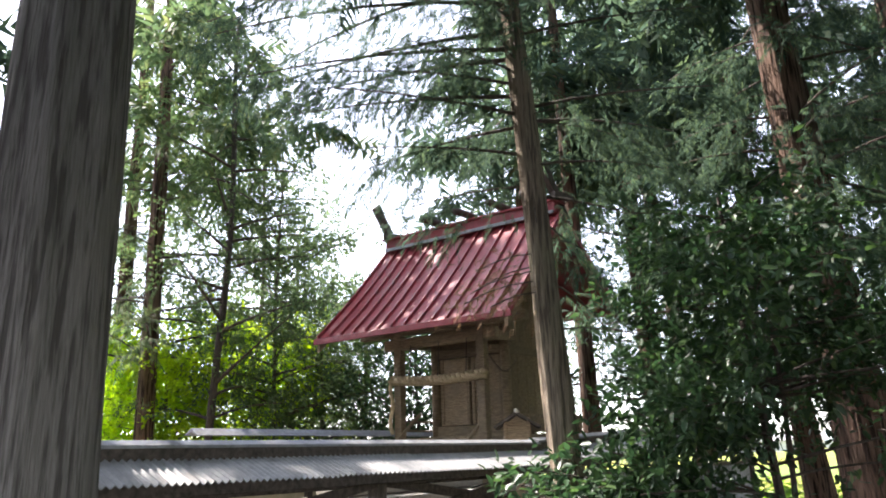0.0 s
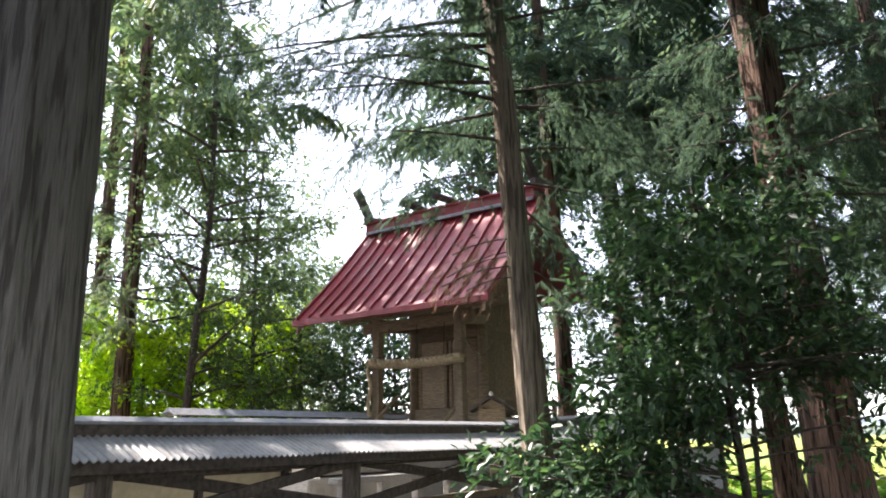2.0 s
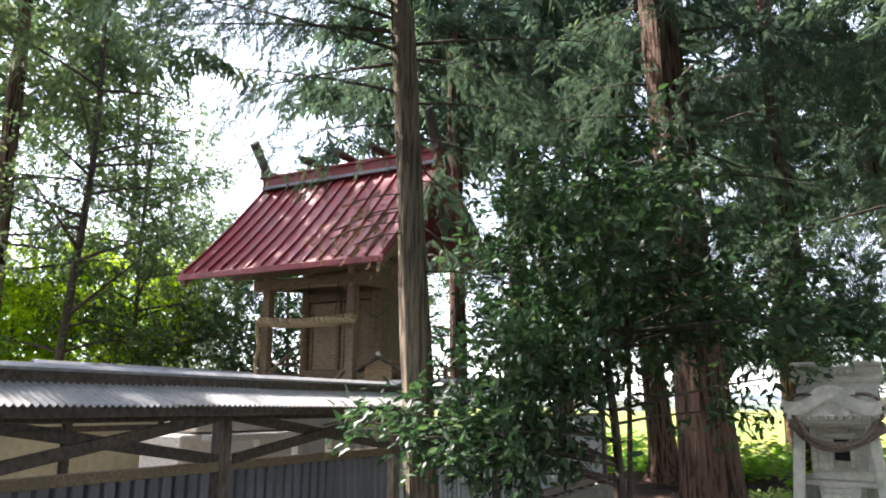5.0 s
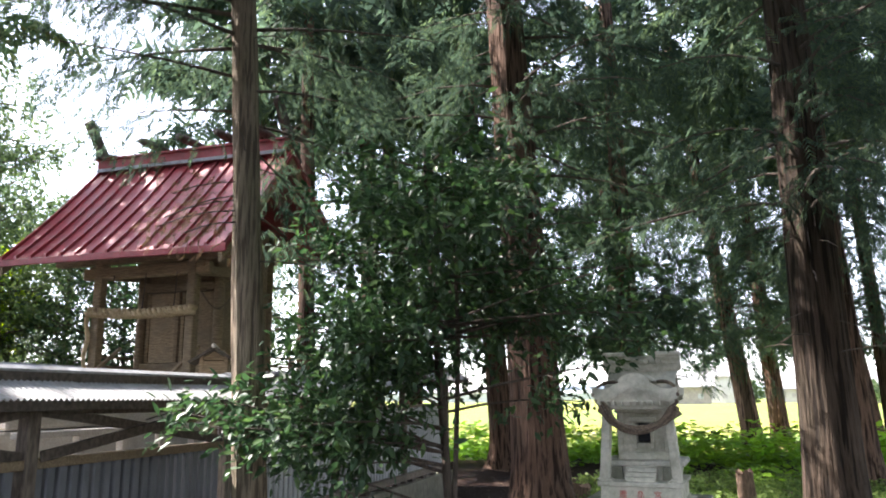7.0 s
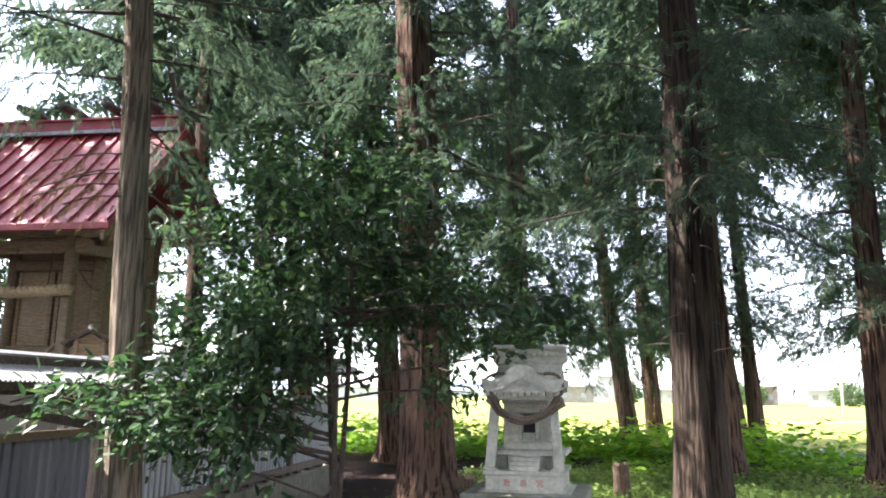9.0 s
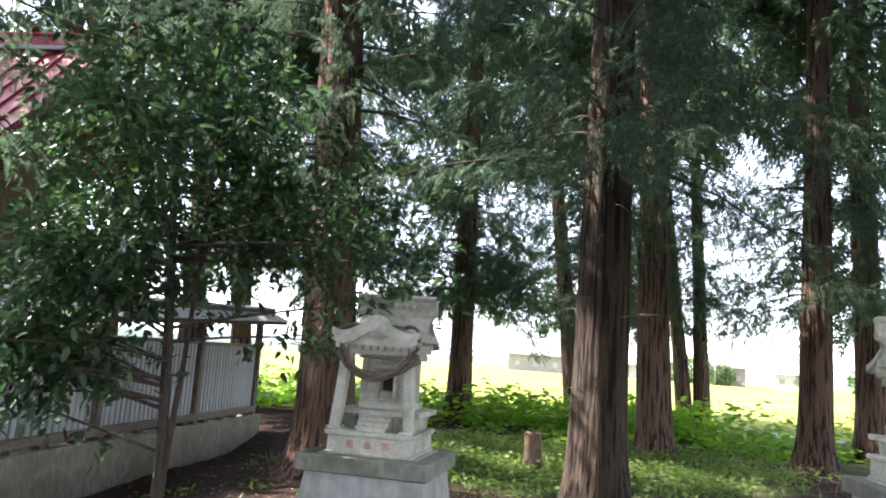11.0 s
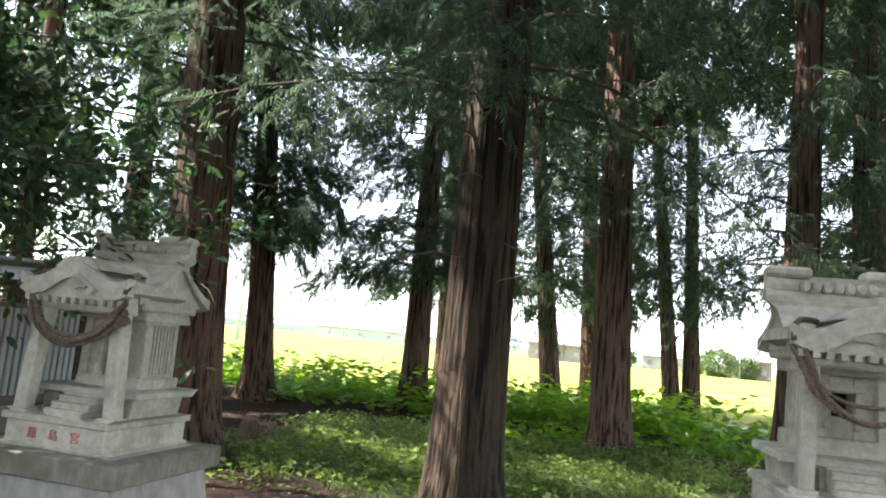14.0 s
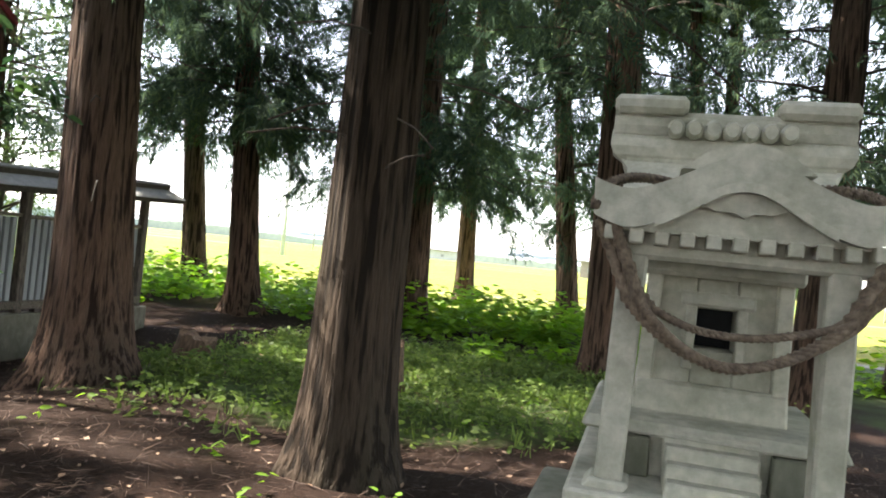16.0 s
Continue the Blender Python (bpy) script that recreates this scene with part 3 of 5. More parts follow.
def build_hall():
    hall = thing("shrine_hall", HALL_M, "weathered wooden shrine hall with red ribbed metal roof", "shrine")
    vs = [-0.94 + 1.94 * i / 10 for i in range(11)] + [1.0 + 2.2 * i / 7 for i in range(1, 8)]
    outline = [(v, roof_z(v)) for v in vs] + [(v, roof_z(v) - 0.07) for v in vs[::-1]]
    bm = prism(outline, -2.0, 2.0)
    for v in bm.verts:
        v.co = Vector((v.co.y, v.co.x, v.co.z))
    bmesh.ops.recalc_face_normals(bm, faces=bm.faces)
    part("roof", bm, RED_ROOF, hall, "red painted sheet-metal roof, streaked and patchy")
    ribs = 14
    for i in range(ribs + 1):
        u = -1.96 + 3.92 * i / ribs
        for half, span in (("front", vs[:11]), ("back", vs[10:])):
            o = [(v, roof_z(v) + 0.055) for v in span] + [(v, roof_z(v) - 0.01) for v in span[::-1]]
            b = prism(o, u - 0.022, u + 0.022)
            for v in b.verts:
                v.co = Vector((v.co.y, v.co.x, v.co.z))
            bmesh.ops.recalc_face_normals(b, faces=b.faces)
            part("roof_rib", b, RED_RIB, hall)
    part("eave_trim", box((-2.03, -0.975, 3.40), (2.03, -0.935, 3.50)), RED_RIB, hall)
    part("eave_lining", beam((-1.95, -0.75, 3.50), (1.95, -0.75, 3.50), 0.36, 0.03), WOOD_DARK, hall)
    for i in range(17):
        u = -1.9 + 3.8 * i / 16
        part("rafter", beam((u, -0.90, 3.44), (u, 0.5, 4.76), 0.05, 0.06), WOOD, hall)
    for s in (-1, 1):
        o = [(v, roof_z(v) - 0.06) for v in vs] + [(v, roof_z(v) - 0.24) for v in vs[::-1]]
        b = prism(o, 1.93 * s - 0.03, 1.93 * s + 0.03)
        for v in b.verts:
            v.co = Vector((v.co.y, v.co.x, v.co.z))
        bmesh.ops.recalc_face_normals(b, faces=b.faces)
        part("barge_board", b, WOOD, hall, "weathered barge board under the gable edge")
    ridge = part("ridge_box", box((-1.92, 0.86, 5.46), (1.92, 1.14, 5.70), 0.01), RED_ROOF, hall, "red boxed roof ridge")
    part("ridge_cover", prism([(-0.2, 0.0), (0, 0.06), (0.2, 0.0), (0.2, -0.03), (-0.2, -0.03)], -1.97, 1.97), RED_RIB, hall).matrix_local = Matrix.Translation((0, 1.0, 5.70)) @ Matrix.Rotation(radians(-90), 4, "Z")
    part("ridge_band", box((-1.9, 0.82, 5.44), (1.9, 0.86, 5.50)), CAP, hall, "grey flashing under the ridge")
    for s in (-1.9, 1.9):
        part("forked_finial", beam((s - 0.02, 1.36, 5.38), (s - 0.02, 0.56, 6.33), 0.10, 0.19), WOOD_DARK, hall, "dark wooden forked roof finial board")
        part("forked_finial", beam((s + 0.08, 0.72, 5.72), (s + 0.08, 1.40, 5.84), 0.09, 0.13), WOOD_DARK, hall, "dark wooden forked roof finial board")
    for u in (-0.70, 0.05, 0.80, 1.5):
        v, f = tube([(u, 0.48, 5.80), (u, 0.62, 5.81), (u, 1.0, 5.83), (u, 1.38, 5.81), (u, 1.52, 5.80)], [0.058, 0.07, 0.078, 0.07, 0.058], 10)
        part("ridge_log", mesh_of("ridge_log", v, f, WOOD_DARK, True), WOOD_DARK, hall, "short dark log across the ridge")
    # front posts and beams
    for u in (-0.87, 0.87):
        fp = part("front_post", box((u - 0.075, -0.075, 0.72), (u + 0.075, 0.075, 3.62), 0.012), WOOD, hall, "square weathered front post")
        part("bracket", box((u - 0.17, -0.06, 3.40), (u + 0.17, 0.06, 3.50), 0.02), WOOD_H, fp)
    part("front_beam", box((-1.18, -0.065, 3.28), (1.18, 0.065, 3.47), 0.02), WOOD_H, hall, "curved front tie beam with carved ends")
    part("purlin", box((-1.75, -0.07, 3.52), (1.75, 0.07, 3.66), 0.012), WOOD_H, hall)
    for u in (-0.87, 0.87):
        ob = part("tie_beam", beam((u, 0.0, 3.36), (u, 1.0, 3.46), 0.09, 0.16), WOOD_H, hall)
    part("frog_strut", prism([(-0.28, 3.42), (-0.1, 3.50), (0, 3.53), (0.1, 3.50), (0.28, 3.42), (0.14, 3.42), (0, 3.47), (-0.14, 3.42)], -0.03, 0.03), WOOD_H, hall)
    # chamber
    for u in (-0.75, 0.75):
        for v in (0.9, 2.5):
            part("chamber_post", mesh_of("chamber_post", *tube([(u, v, 0.8), (u, v, 2.4), (u, v, 4.4)], [0.085, 0.085, 0.085], 14), WOOD, True), WOOD, hall)
    for a, b in ((-0.66, -0.02), (0.02, 0.66)):
        leaf = part("chamber_door", box((a, 0.92, 1.98), (b, 0.96, 3.16), 0.008), WOOD, hall, "plain brown board door leaf")
        part("door_stile", box((a, 0.90, 1.98), (a + 0.07, 0.925, 3.16), 0.006), WOOD, leaf)
        part("door_stile", box((b - 0.07, 0.90, 1.98), (b, 0.925, 3.16), 0.006), WOOD, leaf)
    part("door_sill", box((-0.75, 0.84, 1.78), (0.75, 1.0, 1.97), 0.012), WOOD_H, hall)
    part("door_head", box((-0.75, 0.84, 3.17), (0.75, 1.0, 3.33), 0.012), WOOD_H, hall)
    part("upper_wall", box((-0.75, 0.93, 3.34), (0.75, 0.97, 4.6), 0.006), WOOD_H, hall)
    for s in (-1, 1):
        for i in range(5):
            a = 0.97 + i * 0.30
            part("wall_board", box((0.75 * s - 0.02, a, 1.85), (0.75 * s + 0.02, a + 0.292, 4.45), 0.008), WOOD, hall)
        part("wall_rail", box((0.75 * s - 0.05, 0.9, 3.17), (0.75 * s + 0.05, 2.5, 3.31), 0.012), WOOD_H, hall)
        part("gable_board", prism([(0.25, 4.45), (1.0, 5.36), (2.1, 4.45)], 0, 0.04), WOOD_H, hall).matrix_local = Matrix.Translation((0.75 * s, 0, 0)) @ Matrix.Rotation(radians(90), 4, "Z")
    part("back_wall", box((-0.75, 2.48, 1.85), (0.75, 2.52, 4.2), 0.006), WOOD, hall)
    part("veranda_floor", box((-1.25, 0.35, 1.70), (1.25, 2.7, 1.78), 0.01), WOOD_H, hall)
    for u in (-1.22, 1.22):
        for v in (0.4, 1.5, 2.6):
            part("veranda_post", box((u - 0.04, v - 0.04, 0.72), (u + 0.04, v + 0.04, 2.12), 0.008), WOOD, hall)
        for z in (1.92, 2.08):
            part("railing", beam((u, 0.3, z), (u, 2.7, z), 0.04, 0.04), WOOD_H, hall)
    for i in range(5):
        part("stair_tread", box((-0.7, -0.35 + i * 0.16, 0.86 + i * 0.17), (0.7, -0.12 + i * 0.16, 0.91 + i * 0.17), 0.008), WOOD_H, hall)
    for u in (-0.74, 0.74):
        part("stair_string", beam((u, -0.40, 0.84), (u, 0.40, 1.72), 0.05, 0.18), WOOD_H, hall)
        part("stair_rail", beam((u, -0.42, 1.62), (u, 0.42, 2.20), 0.05, 0.05), WOOD_H, hall)
        part("stair_newel", box((u - 0.04, -0.46, 0.72), (u + 0.04, -0.38, 1.72), 0.01), WOOD, hall)
    return hall


build_hall()
# stone base and the low balustrade round it
ob = part("stone_platform", box((-1.75, -1.05, -0.5), (1.75, 3.3, 0.72), 0.03), CONCRETE)
ob.matrix_world = HALL_M
tagged(ob, "low pale stone platform under the shrine hall", "platform")
rail = thing("balustrade", FENCE_M @ Matrix.Translation((-1.15, 0, 0)), "pale weathered low wooden balustrade with square posts", "balustrade")
part("hand_rail", box((-0.07, -1.4, 1.16), (0.07, 2.4, 1.22), 0.008), PALE_WOOD, rail)
part("base_rail", box((-0.06, -1.4, 0.80), (0.06, 2.4, 0.88), 0.008), PALE_WOOD, rail)
part("plinth", box((-0.4, -1.3, -0.4), (0.0, 2.3, 0.80), 0.01), CONCRETE, rail)
for i in range(7):
    part("baluster", box((-0.045, -1.3 + i * 0.59, 0.88), (0.045, -1.21 + i * 0.59, 1.16), 0.008), PALE_WOOD, rail)
ob = part("wide_board", box((-1.9, -0.9, 1.22), (-1.4, 1.6, 1.42), 0.02), PALE_WOOD)
ob.matrix_world = FENCE_M
steps = thing("stone_steps", FENCE_M @ Matrix.Translation((-1.7, -0.4, 0)), "pale broad steps of grey boards before the hall", "steps")
ob.parent = steps
ob.matrix_local = Matrix.Translation((1.4, 0.3, 0.0))
part("lower_step", box((-0.6, -0.8, -0.4), (0.0, 2.2, 1.20), 0.02), PALE_WOOD, steps)

# straw rope between the front posts
pts = []
for i in range(61):
    k = i / 60
    pts.append((-0.95 + 1.95 * k, -0.13, 2.75 - 0.05 * math.sin(math.pi * k) - 0.03 * k))
rope = part("straw_rope", rope_mesh("straw_rope", pts, 0.078, STRAW, 3, 7), STRAW)
rope.matrix_world = HALL_M
tagged(rope, "thick twisted straw rope tied across the front posts", "rope")
for k, (u, z0, z1) in enumerate(((-0.55, 2.79, 3.3), (0.05, 2.77, 3.3), (0.62, 2.75, 3.3))):
    part("hanging_cord", mesh_of("cord", *tube([(u, -0.13, z0 - 0.05), (u + 0.01, -0.11, (z0 + z1) / 2), (u, -0.08, z1 + 0.03)], [0.008] * 3, 6), WOOD_DARK), WOOD_DARK, rope)
    for j in range(7):
        a = j - 3
        part("straw_tassel", mesh_of("tassel", *tube([(u + a * 0.012, -0.15, z0 - 0.02), (u + a * 0.02, -0.17, z0 - 0.10), (u + a * 0.028, -0.17, z0 - 0.17)], [0.006, 0.005, 0.002], 5), STRAW), STRAW, rope)
pts = [(-0.95 - 0.03 * math.sin(i * 0.5), -0.13, 2.75 - 0.9 * i / 20) for i in range(21)]
part("rope_end", rope_mesh("rope_end", pts, 0.035, STRAW, 3, 6), STRAW, rope)
pts = [(0.95 + 0.02 * k, 0.1 + 0.8 * k, 3.02 - 0.22 * math.sin(math.pi * k)) for k in [i / 20 for i in range(21)]]
part("thin_cord", rope_mesh("thin_cord", pts, 0.014, ROPE, 2, 8), ROPE, rope)

# small votive house by the hall's corner
lantern_m = FENCE_M @ Matrix.Translation((-0.62, 0.70, 0)) @ Matrix.Rotation(radians(31), 4, "Z")
votive = thing("votive_house", lantern_m, "small dark-roofed wooden votive house on a post", "small shrine")
part("stand", box((-0.05, -0.05, -0.4), (0.05, 0.05, 1.72), 0.008), WOOD, votive)
part("body", box((-0.16, -0.22, 1.72), (0.16, 0.22, 1.92), 0.01), WOOD, votive)
part("roof", prism([(-0.27, 1.90), (0, 2.07), (0.27, 1.90), (0.25, 1.88), (0, 2.03), (-0.25, 1.88)], -0.34, 0.34), BARK_DARK, votive, "dark gabled roof")
part("gable_wall", prism([(-0.16, 1.92), (0, 2.02), (0.16, 1.92)], -0.2, 0.2), WOOD, votive)
for s in (-1, 1):
    part("corner_post", box((s * 0.13 - 0.02, -0.24, 1.72), (s * 0.13 + 0.02, -0.20, 2.0), 0.004), WOOD, votive)
part("ridge", mesh_of("ridge", *tube([(0, -0.36, 2.07), (0, 0.36, 2.07)], [0.026, 0.026], 10), PALE_WOOD, True), PALE_WOOD, votive)


# ---- the two small stone shrines ----
def curve_pts(fn, x0, x1, n):
    return [(x0 + (x1 - x0) * i / n, fn(x0 + (x1 - x0) * i / n)) for i in range(n + 1)]


def arch_top(x):
    a = abs(x) / 0.35
    bell = math.exp(-(a / 0.50) ** 2)
    return 1.565 + 0.098 * bell + 0.05 * max(0.0, a - 0.72) ** 1.5 * 4


def arch_low(x):
    a = abs(x) / 0.35
    bell = math.exp(-(a / 0.44) ** 2)
    return 1.488 + 0.105 * bell + 0.05 * max(0.0, a - 0.72) ** 1.5 * 4


def slope_z(y):
    k = abs(y - 0.06) / 0.36
    return 1.735 - 0.27 * (1.35 * k - 0.45 * k * k)


def red_writing(body, parent, at, size):
    cu = bpy.data.curves.new("writing", "FONT")
    cu.body, cu.size, cu.align_x, cu.extrude = body, size, "CENTER", 0.0015
    tmp = bpy.data.objects.new("writing", cu)
    scene.collection.objects.link(tmp)
    dg = bpy.context.evaluated_depsgraph_get()
    me = bpy.data.meshes.new_from_object(tmp.evaluated_get(dg))
    bpy.data.objects.remove(tmp)
    me.materials.clear()
    me.materials.append(INK)
    ob = part("painted_character", me, INK, parent, "faded red painted character")
    ob.matrix_local = Matrix.Translation(at) @ Matrix.Rotation(radians(90), 4, "X")


def stone_shrine(m, label, pedestal, writing, shape):
    sh = thing("stone_shrine", m, label, "stone shrine", "small stone shrines in the grove")
    if pedestal:
        bm = bmesh.new()
        lo, hi = 0.48, 0.39
        vs = [bm.verts.new((sx * w, sy * w, z)) for z, w in ((-0.45, lo + 0.05), (0.54, hi)) for sx, sy in ((-1, -1), (1, -1), (1, 1), (-1, 1))]
        for i in range(4):
            bm.faces.new((vs[i], vs[(i + 1) % 4], vs[4 + (i + 1) % 4], vs[4 + i]))
        bm.faces.new(vs[4:])
        bm.faces.new(vs[3::-1])
        bmesh.ops.bevel(bm, geom=list(bm.edges), offset=0.012, segments=2, affect="EDGES")
        part("pedestal", bm, CONCRETE, sh, "tapered concrete pedestal with dark water streaks")
        part("slab", box((-0.44, -0.46, 0.53), (0.44, 0.46, 0.72), 0.014), STONE_WET, sh, "thick mossy cap slab")
    else:
        part("slab", box((-0.44, -0.43, -0.2), (0.44, 0.43, 0.56), 0.014), STONE_WET, sh, "thick mossy base slab")
        part("slab", box((-0.40, -0.40, 0.56), (0.40, 0.40, 0.72), 0.014), STONE_WET, sh, "thick mossy base slab")
    base = part("base_block", box((-0.325, -0.335, 0.72), (0.325, 0.33, 0.87), 0.008), STONE, sh)
    part("base_foot", box((-0.34, -0.35, 0.72), (0.34, 0.345, 0.745), 0.006), STONE, sh)
    part("base_lip", box((-0.345, -0.355, 0.865), (0.345, 0.35, 0.905), 0.007), STONE, sh)
    part("floor_block", box((-0.27, -0.13, 0.90), (0.27, 0.30, 1.02), 0.006), STONE, sh)
    part("floor_lip", box((-0.31, -0.17, 1.015), (0.31, 0.34, 1.055), 0.007), STONE, sh)
    for i in range(4):
        part("step", box((-0.115, -0.30 + i * 0.045, 0.90), (0.115, -0.10, 0.94 + i * 0.033), 0.005), STONE, sh)
    for s in (-1, 1):
        part("cheek", box((s * 0.20 - 0.05, -0.165, 0.905), (s * 0.20 + 0.05, -0.12, 1.01), 0.005), STONE_WET, sh)
        part("column_foot", box((s * 0.258 - 0.052, -0.318, 0.90), (s * 0.258 + 0.052, -0.218, 0.925), 0.005), STONE, sh)
        col = bmesh.new()
        add_box(col, (s * 0.258 - 0.036, -0.302, 0.92), (s * 0.258 + 0.036, -0.23, 1.52), 0.007)
        for v in col.verts:
            v.co.x += -s * 0.018 * (v.co.z - 0.92) / 0.6
        part("column", col, STONE, sh, "square stone column")
    # cella with its opening
    part("cella_foot", box((-0.20, -0.085, 1.05), (0.20, 0.255, 1.12), 0.007), STONE, sh)
    part("cella_wall", box((-0.175, -0.06, 1.11), (-0.055, 0.235, 1.43), 0.006), STONE, sh)
    part("cella_wall", box((0.055, -0.06, 1.11), (0.175, 0.235, 1.43), 0.006), STONE, sh)
    part("cella_wall", box((-0.056, -0.058, 1.11), (0.056, 0.233, 1.20), 0.004), STONE, sh)
    part("cella_wall", box((-0.056, -0.058, 1.36), (0.056, 0.233, 1.43), 0.004), STONE, sh)
    # Solid dark block set behind the opening as painted shade.
    part("hollow", box((-0.056, 0.03, 1.19), (0.056, 0.2, 1.365), 0), HOLLOW, sh, "near-black block painted as the shade inside the stone chamber")
    for s in (-1, 1):
        part("door_jamb", box((s * 0.068 - 0.014, -0.085, 1.15), (s * 0.068 + 0.014, -0.055, 1.375), 0.004), STONE, sh)
        part("corner_pilaster", box((s * 0.178 - 0.022, -0.08, 1.11), (s * 0.178 + 0.022, -0.035, 1.43), 0.005), STONE, sh)
        for k in range(7):
            part("side_slat", box((s * 0.177 - 0.006, 0.0 + k * 0.03, 1.14), (s * 0.177 + 0.006, 0.014 + k * 0.03, 1.41), 0.003), STONE, sh)
    part("lintel", box((-0.10, -0.09, 1.37), (0.10, -0.055, 1.395), 0.005), STONE, sh)
    part("cella_head", box((-0.22, -0.11, 1.42), (0.22, 0.28, 1.47), 0.008), STONE, sh)
    part("cella_cornice", box((-0.26, -0.16, 1.465), (0.26, 0.29, 1.51), 0.01), STONE, sh)
    arch = part("architrave", box((-0.31, -0.305, 1.44), (0.31, -0.235, 1.515), 0.008), STONE, sh)
    # roof with upswept edges
    ys = [-0.24 + 0.57 * i / 16 for i in range(17)]
    xs = [-0.33 + 0.66 * i / 20 for i in range(21)]
    verts, faces = [], []
    for z_off in (0.0, -0.055):
        for y in ys:
            for x in xs:
                k = abs(y - 0.06) / 0.38
                w = (0.89 + 0.13 * k * k)
                lift = 0.035 * max(0, abs(x) / 0.33 - 0.6) ** 2 * 6 * k * k
                verts.append((x * w, y, slope_z(y) + lift + z_off * (0.5 + 0.5 * k)))
    nx, ny = len(xs), len(ys)
    for i in range(ny - 1):
        for j in range(nx - 1):
            a = i * nx + j
            faces.append((a, a + 1, a + nx + 1, a + nx))
            b = a + nx * ny
            faces.append((b, b + nx, b + nx + 1, b + 1))
    top = nx * ny
    rim = [(i * nx, (i + 1) * nx) for i in range(ny - 1)] + [((i + 1) * nx + nx - 1, i * nx + nx - 1) for i in range(ny - 1)]
    rim += [(j + 1, j) for j in range(nx - 1)] + [((ny - 1) * nx + j, (ny - 1) * nx + j + 1) for j in range(nx - 1)]
    for a, b in rim:
        faces.append((a, b, b + top, a + top))
    part("roof", mesh_of("roof", verts, faces, STONE), STONE, sh, "carved stone roof with swept eaves")
    o = [(slope_y, slope_z(slope_y) - 0.02) for slope_y in ys] + [(0.30, 1.50), (-0.20, 1.50)]
    gable = prism([(y, z) for y, z in o], -0.27, 0.27)
    for v in gable.verts:
        v.co = Vector((v.co.y, v.co.x, v.co.z))
    bmesh.ops.recalc_face_normals(gable, faces=gable.faces)
    part("gable", gable, STONE, sh)
    # bowed front gable
    n = 44
    up, low = curve_pts(arch_top, -0.35, 0.35, n), curve_pts(arch_low, -0.345, 0.345, n)
    gable_front = part("front_gable", prism(up + low[::-1], -0.365, -0.305), STONE, sh, "bowed stone front gable with carved edge")
    inner = [(x, z - 0.012) for x, z in up]
    part("gable_roof", prism(inner + [(x, z - 0.05) for x, z in inner[::-1]], -0.31, 0.06), STONE, sh)
    arc = [(x, arch_low(x) + 0.014) for x, _ in curve_pts(arch_low, -0.2, 0.2, 26)]
    part("gable_moulding", prism(arc + [(x, z - 0.022) for x, z in arc[::-1]], -0.373, -0.363), STONE, gable_front)
    fill = [(x, arch_low(x) + 0.004) for x, _ in curve_pts(arch_low, -0.28, 0.28, 26)]
    part("tympanum", prism(fill + [(0.28, 1.49), (-0.28, 1.49)], -0.335, -0.305), STONE, gable_front)
    leaf = [(-0.10, 1.553), (-0.05, 1.578), (0, 1.586), (0.05, 1.578), (0.10, 1.553), (0.06, 1.541), (0.025, 1.542), (0, 1.531), (-0.025, 1.542), (-0.06, 1.541)]
    part("gable_pendant", prism(leaf, -0.352, -0.33), STONE, gable_front, "carved leaf-shaped pendant")
    for i in range(11):
        x = -0.30 + 0.060 * i
        z = 1.475 + max(0.0, abs(x) - 0.26) * 0.1
        part("dentil", box((x - 0.017, -0.35, z - 0.008), (x + 0.017, -0.30, z + 0.02), 0.003), STONE, arch)
    crest = [(-0.15, 1.63), (-0.095, 1.668), (-0.05, 1.684), (0, 1.692), (0.05, 1.684), (0.095, 1.668), (0.15, 1.63)]
    part("gable_crest", prism(crest, -0.35, -0.02), STONE, sh)
    # stacked ridge
    for z, r, w in ((1.745, 0.032, 0.302), (1.795, 0.030, 0.298)):
        v, f = tube([(-w, 0.06, z), (-w * 0.5, 0.06, z), (0, 0.06, z), (w * 0.5, 0.06, z), (w, 0.06, z)], [r * 1.25] * 5, 12, lambda a, i: 1.0)
        part("ridge_roll", mesh_of("ridge_roll", v, f, STONE), STONE, sh)
    block = part("ridge_block", box((-0.295, 0.032, 1.70), (0.295, 0.088, 1.83), 0.01), STONE, sh)
    for s in (-1, 1):
        part("ridge_end", box((s * 0.205 - 0.095, 0.0, 1.82), (s * 0.205 + 0.095, 0.12, 1.862), 0.012), STONE, block)
    for i in range(7):
        x = -0.138 + 0.046 * i
        v, f = tube([(x, 0.03, 1.786), (x, 0.0, 1.786), (x, -0.014, 1.786)], [0.022, 0.022, 0.016], 12)
        part("ridge_boss", mesh_of("ridge_boss", v, f, STONE), STONE, block)
    for ob in sh.children_recursive:
        if ob.type == "MESH":
            settle(ob, shape)
    if writing:
        for i, sign in enumerate(writing):
            red_writing(sign, base, ((i - 1) * 0.125, -0.3375, 0.753), 0.058)
    else:
        for x in (-0.1, 0.0, 0.1):
            for k in range(4):
                part("paint_bar", box((x - 0.022, -0.338, 0.755 + k * 0.016), (x + 0.022, -0.333, 0.761 + k * 0.016), 0), INK, base)
    return sh


